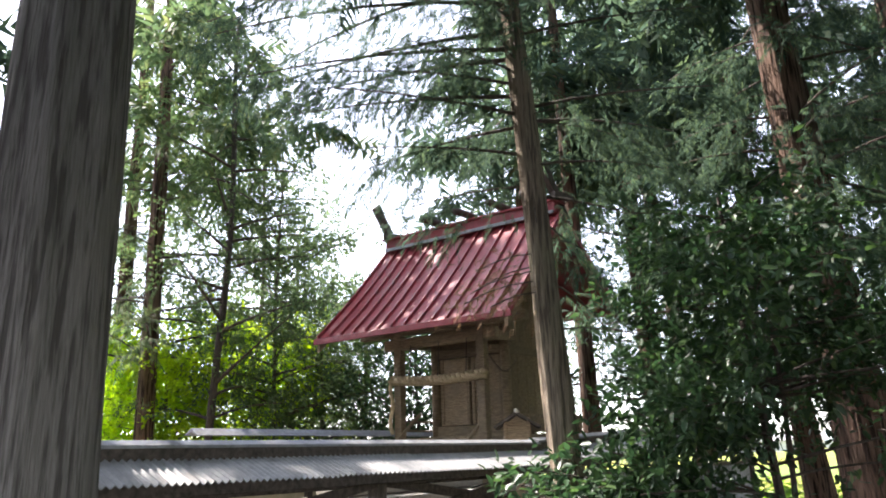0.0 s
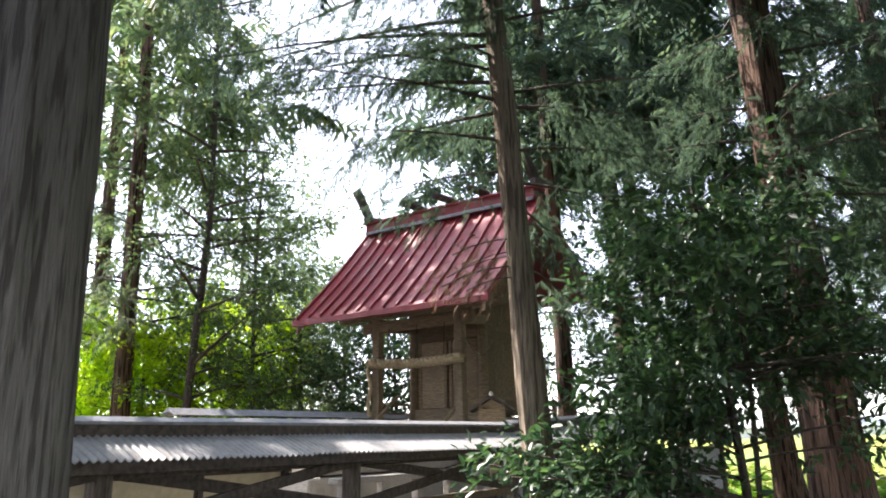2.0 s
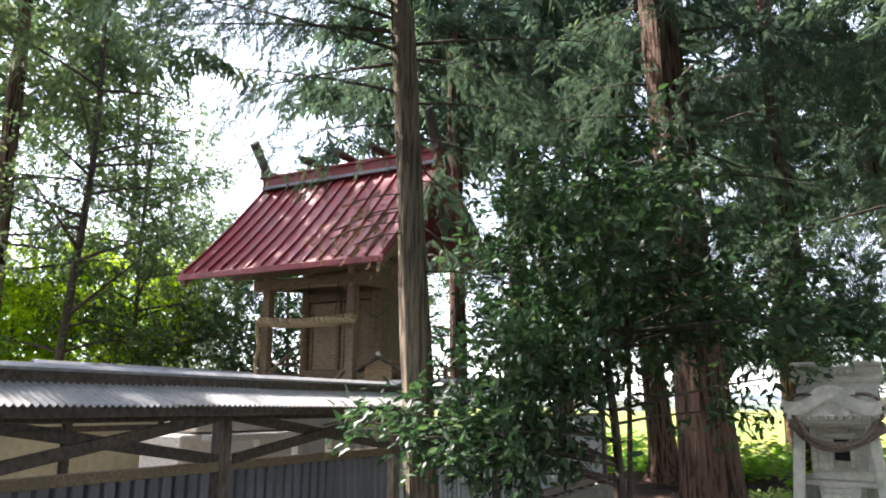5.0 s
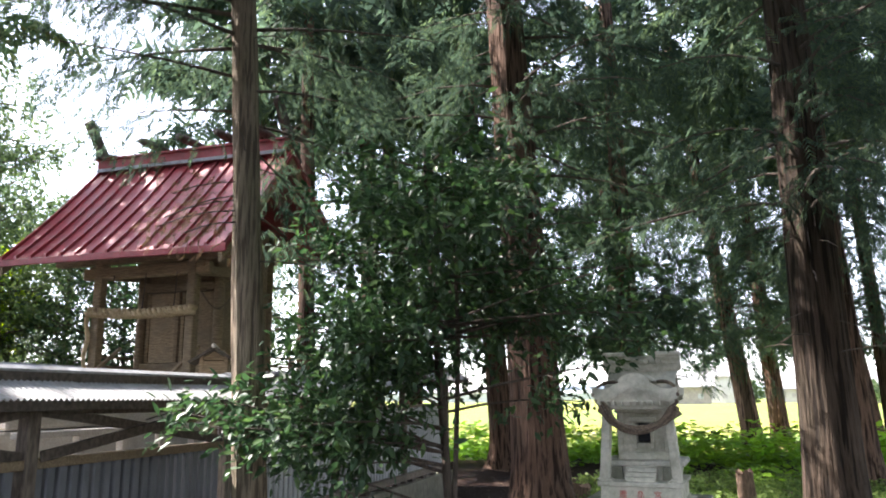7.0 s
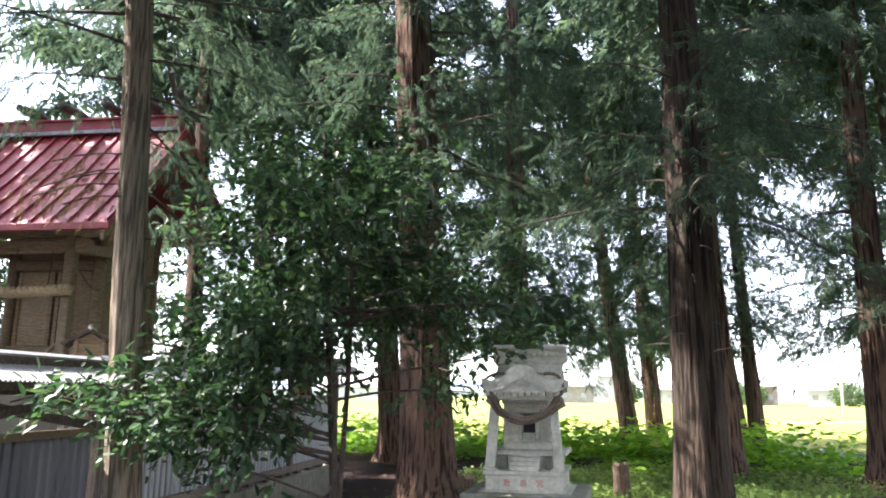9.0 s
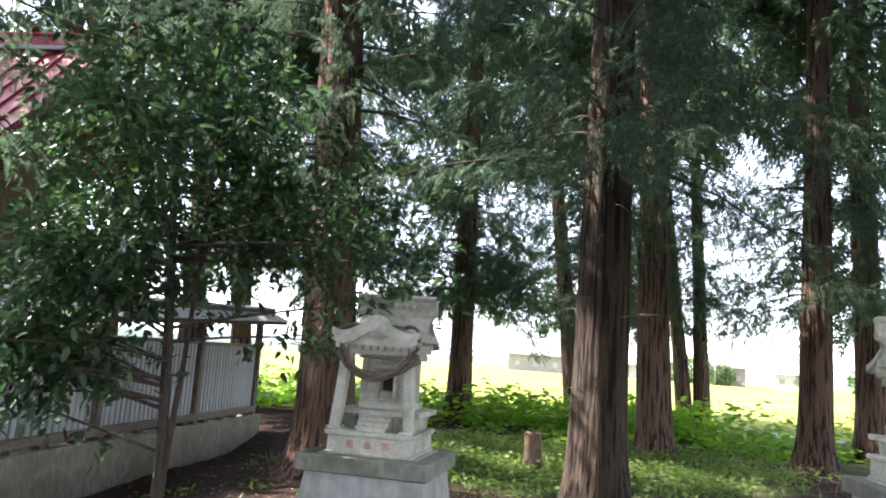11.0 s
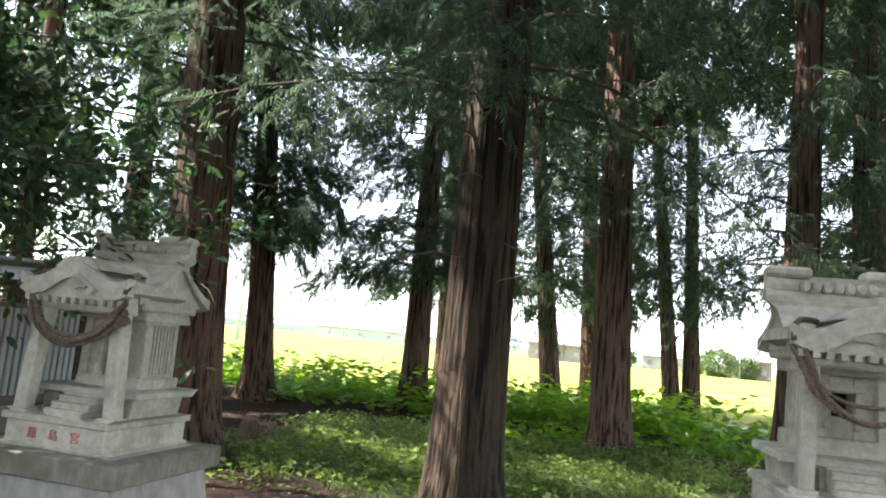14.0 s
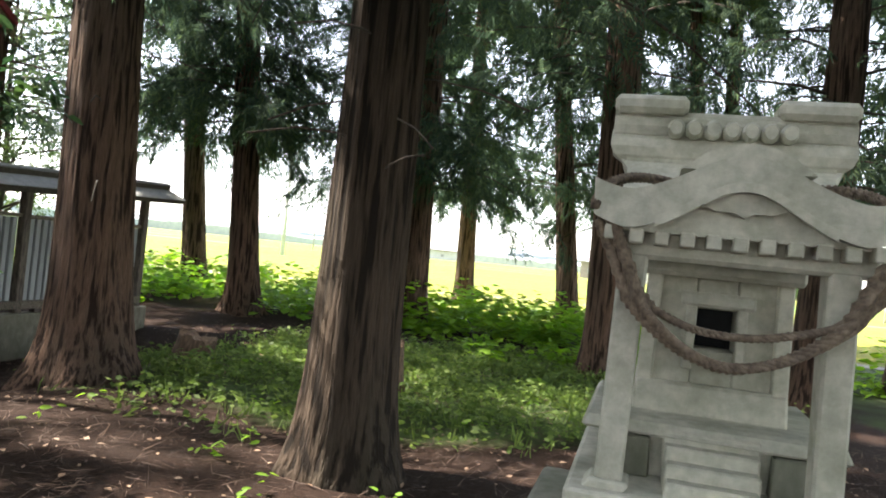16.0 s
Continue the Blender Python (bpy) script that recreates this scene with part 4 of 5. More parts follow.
PROPORTIONS = {
    "tall": ([(-0.5, -0.5), (0.53, 0.585), (0.72, 0.70), (0.905, 0.862), (1.055, 1.0), (1.19, 1.115), (1.37, 1.285), (1.44, 1.385), (1.52, 1.48), (1.862, 1.842), (2.5, 2.48)],
             [(0.5, 1.06), (0.72, 1.06), (0.721, 0.90), (0.90, 0.90), (0.92, 1.03), (1.06, 1.0), (1.4, 1.02), (1.46, 0.91), (1.70, 0.91), (1.73, 1.03)]),
    "low": ([(-0.5, -0.5), (0.53, 0.585), (0.72, 0.70), (0.905, 0.875), (1.055, 1.01), (1.19, 1.17), (1.37, 1.285), (1.44, 1.385), (1.52, 1.475), (1.70, 1.65), (1.862, 1.842), (2.5, 2.48)],
            [(0.5, 1.0), (0.72, 1.0), (0.721, 0.90), (0.90, 0.90), (0.92, 0.85), (1.0, 0.88), (1.02, 0.96), (1.06, 0.92), (1.4, 0.88), (1.70, 0.88), (1.73, 1.03)]),
}


def settle(ob, shape):
    """Sets a shrine's real proportions: a narrow base and a deep roof set back over the chamber."""
    heights, widths = PROPORTIONS[shape]
    for v in ob.data.vertices:
        x, y, z = v.co
        zz = float(np.interp(z, [a for a, _ in heights], [b for _, b in heights]))
        wide = float(np.interp(z, [a for a, _ in widths], [b for _, b in widths]))
        back = 0.09 * min(max((y + 0.3) / 0.25, 0.0), 1.0) * min(max((z - 1.04) / 0.02, 0.0), 1.0)
        v.co = (x * wide, y + back, zz)


def shrine_rope(m, seed, sag, shape):
    """An old rope slung twice between the columns and round the roof."""
    def swag(p, q, drop, y, n=46):
        return [(p[0] + (q[0] - p[0]) * k, y - 0.02 * math.sin(math.pi * k), p[1] + (q[1] - p[1]) * k - drop * math.sin(math.pi * k) + 0.006 * math.sin(9 * k + seed)) for k in [i / n for i in range(n + 1)]]
    base = part("rope", rope_mesh("rope", swag((-0.335, 1.56), (0.335, 1.50), sag, -0.335), 0.017, ROPE, 3, 15), ROPE)
    base.matrix_world = m
    tagged(base, "old brown twisted rope hanging in loops over a stone shrine", "rope", "shrine ropes")
    part("rope_loop", rope_mesh("rope_loop", swag((-0.335, 1.50), (0.33, 1.46), sag * 0.86, -0.325), 0.015, ROPE, 3, 15), ROPE, base)
    part("rope_loop", rope_mesh("rope_loop", swag((-0.30, 1.44), (0.33, 1.43), sag * 0.42, -0.318), 0.014, ROPE, 3, 14), ROPE, base)
    for s in (-1, 1):
        pts = [(s * (0.345 - 0.02 * k - 0.17 * k * k), -0.375 + 0.24 * k, 1.53 + 0.10 * math.sin(k * 1.5) + 0.012 * math.sin(math.pi * k)) for k in [i / 24 for i in range(25)]]
        part("rope_end", rope_mesh("rope_end", pts, 0.013, ROPE, 3, 8), ROPE, base)
    for ob in [base] + list(base.children):
        settle(ob, shape)
    return base


H1_M = pose(3.80, 5.12, 0.0, 0, 0, -40.4)
H2_M = pose(6.36, 2.70, 0.20, 0, 0, -37) @ Matrix.Scale(0.9, 4)
stone_shrine(H1_M, "grey carved stone shrine with red characters on tapered concrete pedestal", True, "鹿島宮", "tall")
stone_shrine(H2_M, "grey carved stone shrine hung with brown rope beside cedars", True, "", "low")
shrine_rope(H1_M, 1, 0.21, "tall")
shrine_rope(H2_M, 2, 0.33, "low")


# ---- trees ----
RNG = np.random.default_rng(7)


def trunk_mesh(seed, r, h, lean, flare=0.5, segs=40, rings=46, bend=0.0):
    """A tapered, fluted trunk with a spread foot and furrowed bark."""
    rr = random.Random(seed)
    ph = [rr.uniform(0, 6.28) for _ in range(8)]
    zs = [-0.25 + (h + 0.25) * (i / rings) ** 1.6 for i in range(rings + 1)]
    verts, faces = [], []
    for z in zs:
        up = max(z, 0.0)
        taper = r * (1 - 0.62 * up / h)
        foot = flare * math.exp(-max(z, -0.1) / 0.28)
        swell = 0.12 * math.exp(-up / 1.2)
        cx = lean[0] * up + bend * math.sin(up * 0.7 + ph[0]) * min(1, up / 2)
        cy = lean[1] * up + bend * math.cos(up * 0.6 + ph[1]) * min(1, up / 2)
        for k in range(segs):
            a = 2 * math.pi * k / segs
            lobes = 0.5 + 0.5 * math.sin(5 * a + ph[2]) * math.sin(2 * a + ph[3])
            flut = 1 + swell + foot * (0.25 + 0.9 * lobes) + 0.03 * math.sin(7 * a + ph[4] + 0.15 * z) * (1 + 3 * foot)
            fur = noise.noise(Vector((math.cos(a) * 7 + ph[5], math.sin(a) * 7, z * 0.35 + ph[6])))
            fur2 = noise.noise(Vector((math.cos(a) * 20 + ph[6], math.sin(a) * 20, z * 0.7 + ph[5])))
            rad = taper * flut + 0.018 * fur + 0.017 * fur2
            verts.append((cx + rad * math.cos(a), cy + rad * math.sin(a), z))
    for i in range(rings):
        for k in range(segs):
            j = (k + 1) % segs
            faces.append((i * segs + k, i * segs + j, (i + 1) * segs + j, (i + 1) * segs + k))
    faces.append(tuple(range(rings * segs, (rings + 1) * segs)))
    return verts, faces


def conifer_limbs(rng, z0, z1, reach, n, h, lean, droop):
    """Places of limbs: start, direction, length and sag."""
    out = []
    for i in range(n):
        z = z0 + (z1 - z0) * ((i + rng.uniform(0, 1)) / n) ** 1.35
        a = rng.uniform(0, 2 * math.pi)
        k = (z - z0) / max(z1 - z0, 1e-3)
        ln = reach * (1.0 - 0.55 * k) * rng.uniform(0.55, 1.15)
        out.append((np.array([lean[0] * z, lean[1] * z, z]), a, ln, droop * rng.uniform(0.6, 1.4), rng.uniform(0.0, 0.35)))
    return out


def limb_point(limb, s):
    p, a, ln, dr, rise = limb
    s = np.asarray(s)
    return p + np.stack([np.cos(a) * ln * s, np.sin(a) * ln * s, ln * (rise * s - dr * s * s)], -1)


def conifer_foliage(name, rng, limbs, per, size, template, material, width=0.5, hang=0.7):
    """Sprays on the side shoots of the limbs, hanging at the tips."""
    O, A, U, S = [], [], [], []
    for limb in limbs:
        a, ln = limb[1], limb[2]
        shoots = int(ln * 5) + 3
        m = max(3, int(per * (0.4 + 0.6 * ln / 2.2) / shoots))
        out = np.array([math.cos(a), math.sin(a), 0.0])
        side = np.array([-math.sin(a), math.cos(a), 0.0])
        for k in range(shoots):
            s = 0.18 + 0.82 * (k + rng.uniform(0, 1)) / shoots
            p = limb_point(limb, s)
            d = out * rng.uniform(0.2, 1.0) + side * (1 if k % 2 else -1) * rng.uniform(0.2, 1.0) * (1.15 - s)
            d[2] -= rng.uniform(0.0, 0.9) * hang
            d /= np.linalg.norm(d)
            reach = width * rng.uniform(0.5, 1.3) * (1.2 - 0.5 * s)
            u = rng.uniform(0.0, 1.0, m)
            q = p + d * (u * reach)[:, None] + rng.normal(0, 0.06, (m, 3))
            q[:, 2] -= u * u * reach * 0.5 * hang
            w = d + rng.normal(0, 0.45, (m, 3))
            w[:, 2] -= rng.uniform(0.0, 1.0, m) * hang * (0.4 + u)
            n = rng.normal(0, 0.5, (m, 3))
            n[:, 2] += 1
            O.append(q), A.append(w), U.append(n), S.append(rng.uniform(0.6, 1.25, m) * size)
    return leaf_object_mesh(name, template[0], template[1], np.concatenate(O), np.concatenate(A), np.concatenate(U), np.concatenate(S), material)


def limb_mesh(name, limbs, r, material, n=5):
    verts, faces = [], []
    for limb in limbs:
        pts = limb_point(limb, np.linspace(0, 0.97, n))
        rad = [max(0.006, r * (1 - 0.85 * i / (n - 1)) * (0.4 + limb[2] / 2.5)) for i in range(n)]
        v, f = tube(pts, rad, 5)
        k = len(verts)
        verts += v
        faces += [tuple(j + k for j in q) for q in f]
    return mesh_of(name, verts, faces, material, True)


def cedar(seed, x, y, r, h, lean, z0, reach, limbs, per, size, bark, label, leafage=None, template=None, flare=0.5, droop=0.35, z1=None, segs=40, hang=0.7, stubs=0, group="cedars of the grove", bend=0.0, extra=(), top0=8.5, tops=26):
    rng = np.random.default_rng(seed)
    tree = thing("cedar_tree", pose(x, y, float(ground_z(np.array(x), np.array(y)))), label, "tree", group)
    v, f = trunk_mesh(seed, r, h, lean, flare, segs, 46, bend)
    part("trunk", mesh_of("trunk", v, f, bark, True), bark, tree)
    ls = conifer_limbs(rng, z0, z1 or 11.0, reach, limbs, h, lean, droop)
    ls += [(np.array([lean[0] * z, lean[1] * z, z]), radians(a), ln, dr, ri) for z, a, ln, dr, ri in extra]
    tagged(part("branchwork", limb_mesh("branchwork", ls, 0.018, BARK_DARK), BARK_DARK, tree, "thin dark drooping limbs"), kind="stuff")
    part("crown", conifer_foliage("crown", rng, ls, per * 0.72, size, template or SPRAY, leafage or CEDAR, 0.55, hang), leafage or CEDAR, tree, "feathery drooping sprays of needles")
    # Coarse high sprays, mostly out of view, added to block light from above.
    top = conifer_limbs(rng, top0, h, reach * 1.25, tops, h, lean, 0.25)
    part("upper_crown", conifer_foliage("upper_crown", rng, top, 30, 0.75, SPRAY_FAR, leafage or CEDAR, 0.9, 0.6), leafage or CEDAR, tree)
    if stubs:
        bare = conifer_limbs(rng, 1.8, z0 + 1.0, reach * 0.5, stubs, h, lean, 0.3)
        tagged(part("twig_tuft", limb_mesh("twig_tuft", bare, 0.012, BARK_DARK, 4), BARK_DARK, tree, "bare dead twigs on the trunk"), kind="stuff")
    return tree


BIG = "tall cedar with red-brown furrowed bark and dark drooping crown"
cedar(11, 4.74, 8.93, 0.34, 17, (-0.042, 0.022), 4.2, 2.5, 56, 105, 0.28, BARK, "massive cedar with flared foot and furrowed red-brown bark", stubs=10, flare=0.75, segs=64,
      extra=((4.6, -15, 2.6, 0.3, 0.1), (5.0, 20, 2.8, 0.3, 0.1), (5.4, 50, 2.8, 0.3, 0.1), (5.2, -40, 2.6, 0.3, 0.1), (5.9, 5, 3.0, 0.3, 0.1), (6.3, 35, 3.0, 0.3, 0.1), (6.7, -20, 2.9, 0.3, 0.1), (7.2, 15, 2.8, 0.3, 0.1)))
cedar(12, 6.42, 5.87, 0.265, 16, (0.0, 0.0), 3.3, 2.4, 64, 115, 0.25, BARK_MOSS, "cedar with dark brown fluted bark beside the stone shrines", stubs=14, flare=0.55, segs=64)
cedar(13, 10.0, 14.9, 0.27, 16, (-0.015, 0.008), 2.7, 2.8, 104, 104, 0.36, BARK, BIG, stubs=6)
cedar(14, 6.85, 15.1, 0.26, 16, (-0.082, 0.02), 3.4, 2.6, 104, 125, 0.40, BARK, "leaning cedar with sunlit bark and spreading roots", flare=0.8)
cedar(15, 14.4, 16.3, 0.25, 16, (-0.095, 0.075), 3.0, 2.2, 64, 74, 0.38, BARK, BIG, flare=0.6)
cedar(16, 17.0, 18.2, 0.26, 17, (-0.04, 0.04), 3.0, 2.6, 64, 46, 0.5, BARK, BIG, template=SPRAY_FAR)
cedar(17, 11.05, 9.86, 0.29, 16, (-0.03, 0.02), 3.8, 2.2, 58, 66, 0.36, BARK, BIG, flare=0.45, stubs=6)
cedar(18, 17.1, 14.95, 0.20, 15, (-0.075, 0.072), 3.2, 2.0, 48, 57, 0.38, BARK, "slender cedar sharing its foot with a twin", flare=0.5)
cedar(19, 17.5, 14.75, 0.20, 15, (-0.03, 0.03), 3.4, 2.0, 48, 57, 0.38, BARK, "slender cedar sharing its foot with a twin", flare=0.5)
cedar(20, 12.9, 8.15, 0.26, 16, (0.0, -0.01), 2.6, 2.5, 66, 69, 0.36, BARK, BIG, flare=0.6)
cedar(21, 16.0, 9.1, 0.28, 16, (-0.02, 0.02), 3.0, 2.4, 56, 60, 0.38, BARK, BIG)
cedar(22, 6.25, 19.8, 0.27, 16, (-0.10, 0.012), 3.4, 2.3, 50, 84, 0.38, BARK, "cedar with sunlit orange bark at the grove's edge")
cedar(23, 4.45, 17.3, 0.28, 16, (-0.03, 0.01), 3.2, 2.3, 40, 62, 0.36, BARK, BIG)
cedar(24, 14.3, 22.3, 0.28, 16, (-0.03, 0.02), 3.2, 2.4, 50, 36, 0.5, BARK, BIG, template=SPRAY_FAR)
cedar(25, 20.5, 12.0, 0.28, 16, (-0.02, 0.0), 3.0, 2.5, 50, 36, 0.5, BARK, BIG, template=SPRAY_FAR)
# bare crooked boughs of the cedar behind the hall
bough_rng = np.random.default_rng(4)
boughs = [(np.array([-0.03 * z, 0.01 * z, z]), radians(a), ln, -0.15, 0.05) for z, a, ln in ((5.2, 200, 1.9), (5.9, 20, 1.7), (6.6, 190, 1.6), (7.3, 10, 1.8), (6.2, 330, 1.3), (4.7, 30, 1.4))]
boughs += [(limb_point(b, s), b[1] + bough_rng.uniform(-0.9, 0.9), bough_rng.uniform(0.5, 1.0), bough_rng.uniform(-0.5, 0.5), 0.3) for b in list(boughs) for s in (0.4, 0.65, 0.9)]
tagged(part("bare_boughs", limb_mesh("bare_boughs", boughs, 0.03, BARK_DARK, 6), BARK_DARK, bpy.data.objects["cedar_tree.012"], "bare crooked branches"), kind="stuff")
# slender grey cedar before the fence, with branches over the hall's roof
cedar(31, 0.94, 6.20, 0.138, 11, (-0.054, 0.004), 4.9, 1.9, 36, 260, 0.17, BARK_GREY, "slender grey-barked cedar with hanging feathery branches", droop=0.15, hang=0.8, flare=0.25, stubs=5,
      extra=((4.3, 165, 1.2, 0.15, 0.1), (4.6, 190, 1.5, 0.1, 0.12), (4.9, 150, 1.9, 0.1, 0.1), (5.2, 175, 2.3, 0.1, 0.1), (5.0, 200, 1.9, 0.1, 0.12), (5.6, 165, 2.5, 0.1, 0.1), (4.2, 20, 1.3, 0.2, 0.05), (4.0, 60, 1.3, 0.2, 0.0), (4.5, 340, 1.2, 0.2, 0.0), (3.4, 40, 0.9, 0.5, 0.0),
             (5.7, 182, 2.7, 0.14, 0.05), (5.9, 170, 2.8, 0.16, 0.05), (6.2, 187, 2.9, 0.2, 0.05), (6.5, 162, 2.9, 0.22, 0.05), (6.8, 178, 3.1, 0.25, 0.05), (6.4, 197, 2.7, 0.2, 0.05), (7.1, 170, 3.1, 0.27, 0.05)))
slender = bpy.data.objects["cedar_tree.015"]
rng_dry = np.random.default_rng(9)
dry = [(np.array([-0.11, 0.0, z]), radians(a), ln, 0.35, 0.1) for z, a, ln in ((3.3, 196, 0.6), (3.4, 186, 0.8), (3.5, 176, 0.75), (3.55, 166, 0.7), (3.65, 190, 0.7))]
tagged(part("dry_branchwork", limb_mesh("dry_branchwork", dry, 0.012, BARK_DARK), BARK_DARK, slender), kind="stuff")
tagged(part("dry_sprays", conifer_foliage("dry_sprays", rng_dry, dry, 95, 0.10, SPRAY, DEAD, 0.24, 0.9), DEAD, slender, "withered brown hanging sprays"), kind="stuff")
# trunk close by at the start
# Only the trunk is in view; the dense crown is added to block sunlight.
cedar(32, -1.67, 2.80, 0.275, 15, (0.0, 0.0), 5.8, 3.3, 80, 90, 0.40, BARK_NEAR, "massive grey-brown cedar trunk close by the fence", flare=0.3, segs=72)
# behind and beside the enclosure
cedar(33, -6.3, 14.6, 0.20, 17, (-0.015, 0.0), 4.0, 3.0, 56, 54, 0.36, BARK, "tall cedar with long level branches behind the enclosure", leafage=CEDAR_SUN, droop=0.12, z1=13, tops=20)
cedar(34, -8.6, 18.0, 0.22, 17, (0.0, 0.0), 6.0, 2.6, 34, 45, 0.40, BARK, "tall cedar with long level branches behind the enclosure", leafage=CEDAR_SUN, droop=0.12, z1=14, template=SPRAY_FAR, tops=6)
cedar(35, 2.6, 15.4, 0.20, 16, (-0.02, 0.0), 3.2, 2.1, 26, 48, 0.34, BARK, BIG)
cedar(37, 1.4, 18.5, 0.20, 16, (0.03, 0.0), 3.4, 2.2, 20, 40, 0.40, BARK, BIG, template=SPRAY_FAR)
# unseen cedars added behind and beside the walker to shade the grove
for i, (x, y) in enumerate(((-9.6, 8.6), (-4.5, -3.5), (1.5, -5.0), (6.5, -4.0), (10.5, -1.0), (13.5, 3.0), (-8.5, 2.0), (4.0, -9.0), (17.5, 5.0))):
    cedar(50 + i, x, y, 0.28, 16, (0.0, 0.0), 3.6, 3.0, 70, 60, 0.6, BARK, "unseen tall cedar with dark crown, added to shade the grove", template=SPRAY_FAR, segs=20)


def twig_net(rng, limb_list, twigs, spread):
    """Ends of twigs round the limbs, with the way they point."""
    P, D = [], []
    for limb in limb_list:
        s = rng.uniform(0.3, 1.02, twigs)
        p = limb_point(limb, s) + rng.normal(0, spread, (twigs, 3)) * np.array([1, 1, 0.55])
        d = p - limb_point(limb, s * 0.7)
        P.append(p), D.append(d + rng.normal(0, 0.12, (twigs, 3)))
    return np.concatenate(P), np.concatenate(D)


def leafy(name, rng, P, D, per, size, template, material, fan=0.9):
    """A whorl of leaves at each twig's end."""
    n = len(P)
    O = np.repeat(P, per, 0) + rng.normal(0, size * 0.55, (n * per, 3))
    A = np.repeat(D / np.maximum(np.linalg.norm(D, axis=1, keepdims=True), 1e-6), per, 0) * 0.6 + rng.normal(0, fan * 0.6, (n * per, 3))
    A[:, 2] -= 0.15
    U = rng.normal(0, 0.5, (n * per, 3))
    U[:, 2] += 1
    return leaf_object_mesh(name, template[0], template[1], O, A, U, rng.uniform(0.6, 1.25, n * per) * size, material)


def broadleaf(seed, x, y, r, h, lean, z0, reach, limbs, twigs, per, size, material, bark, label, template=None, rise=0.5, stems=1, spread=0.3, name="broadleaf_tree", group="", extra=(), zc=1.0):
    rng = np.random.default_rng(seed)
    tree = thing(name, pose(x, y, float(ground_z(np.array(x), np.array(y)))), label, "shrub" if name == "evergreen_shrub" else "tree", group)
    for k in range(stems):
        l2 = (lean[0] + rng.uniform(-0.12, 0.12) * (k > 0), lean[1] + rng.uniform(-0.12, 0.12) * (k > 0))
        v, f = trunk_mesh(seed + k, r * (1 if k == 0 else 0.7), h, l2, 0.2, 14, 20, 0.06)
        part("trunk", mesh_of("trunk", v, f, bark, True), bark, tree)
    ls = []
    for i in range(limbs):
        z = z0 + (h * 0.97 - z0) * (i + rng.uniform(0, 1)) / limbs
        k = (z - z0) / (h - z0)
        ln = reach * (1 - 0.6 * abs(k - 0.35) ** 1.2) * rng.uniform(0.6, 1.1) * (zc if k > 0.7 else 1)
        ls.append((np.array([lean[0] * z, lean[1] * z, z]), rng.uniform(0, 6.283), ln, rng.uniform(0.05, 0.3), rise * rng.uniform(0.3, 1.2)))
    for i, (z, a, ln, dr, ri) in enumerate(extra):
        low = 0.12 + 0.1 * (i * 7 % 5)
        ls.append((np.array([lean[0] * z, lean[1] * z, z - low]), radians(a), ln, dr, ri + low / ln))
    tagged(part("branchwork", limb_mesh("branchwork", ls, r * 0.4, bark), bark, tree), kind="stuff")
    P, D = twig_net(rng, ls, twigs, spread)
    part("crown", leafy("crown", rng, P, D, per, size, template or LEAF_FAR, material), material, tree)
    return tree


# the glossy evergreen before the fence
broadleaf(71, 2.39, 5.74, 0.034, 3.7, (-0.03, 0.01), 1.75, 1.35, 50, 25, 8, 0.095, GLOSSY, BARK_DARK, "bushy evergreen with dark glossy leaves before the fence", LEAF, 0.2, 2, 0.17, "evergreen_shrub",
          extra=((1.24, 178, 1.7, 0.02, 0.10), (1.34, 184, 2.0, 0.02, 0.08), (1.49, 172, 2.0, 0.05, 0.06), (1.39, 192, 1.9, 0.05, 0.04), (1.54, 182, 1.8, 0.05, 0.06), (1.29, 200, 1.5, 0.1, 0.05), (1.62, 165, 1.5, 0.05, 0.06), (1.67, 188, 1.3, 0.05, 0.06),
                 (1.24, 190, 1.2, 0.2, 0.0), (1.72, 176, 1.2, 0.1, 0.05), (1.44, 205, 1.3, 0.1, 0.05), (1.49, 186, 1.4, 0.1, 0.05), (1.19, 182, 1.5, 0.05, 0.05), (1.88, 215, 1.1, 0.1, 0.1),
                 (1.95, 178, 1.2, 0.1, 0.08), (2.1, 190, 1.15, 0.1, 0.08), (2.25, 172, 1.1, 0.1, 0.1), (2.0, 202, 1.2, 0.1, 0.05), (1.85, 160, 1.1, 0.1, 0.05),
                 (1.95, -12, 1.9, 0.1, 0.06), (2.15, 4, 2.0, 0.1, 0.05), (2.35, -25, 1.8, 0.1, 0.08), (2.55, 10, 1.9, 0.1, 0.06), (2.75, -8, 1.8, 0.1, 0.05), (2.95, 16, 1.6, 0.1, 0.05), (2.25, -40, 1.7, 0.1, 0.05), (1.75, 15, 1.7, 0.15, 0.0), (2.65, -35, 1.6, 0.1, 0.05), (3.1, -15, 1.4, 0.1, 0.05)))
# sunny wood beyond the enclosure
WOODS = "woodland behind the enclosure"
broadleaf(81, -4.9, 14.2, 0.085, 11.5, (0.02, 0.0), 2.6, 2.2, 40, 26, 11, 0.096, BROAD, BARK_DARK, "slim broadleaf tree with fine light green leaves", spread=0.35, group=WOODS)
broadleaf(82, -4.4, 17.0, 0.06, 9.0, (0.0, 0.0), 1.6, 2.6, 44, 34, 13, 0.096, BROAD, BARK_DARK, "broadleaf tree with dark fine foliage", spread=0.4, group=WOODS)
broadleaf(83, -7.6, 16.5, 0.05, 5.0, (0.02, 0.0), 1.0, 2.0, 36, 34, 13, 0.118, LIME, BARK_DARK, "young tree with yellow-green leaves, sunlight put into their colour", spread=0.4, group=WOODS)
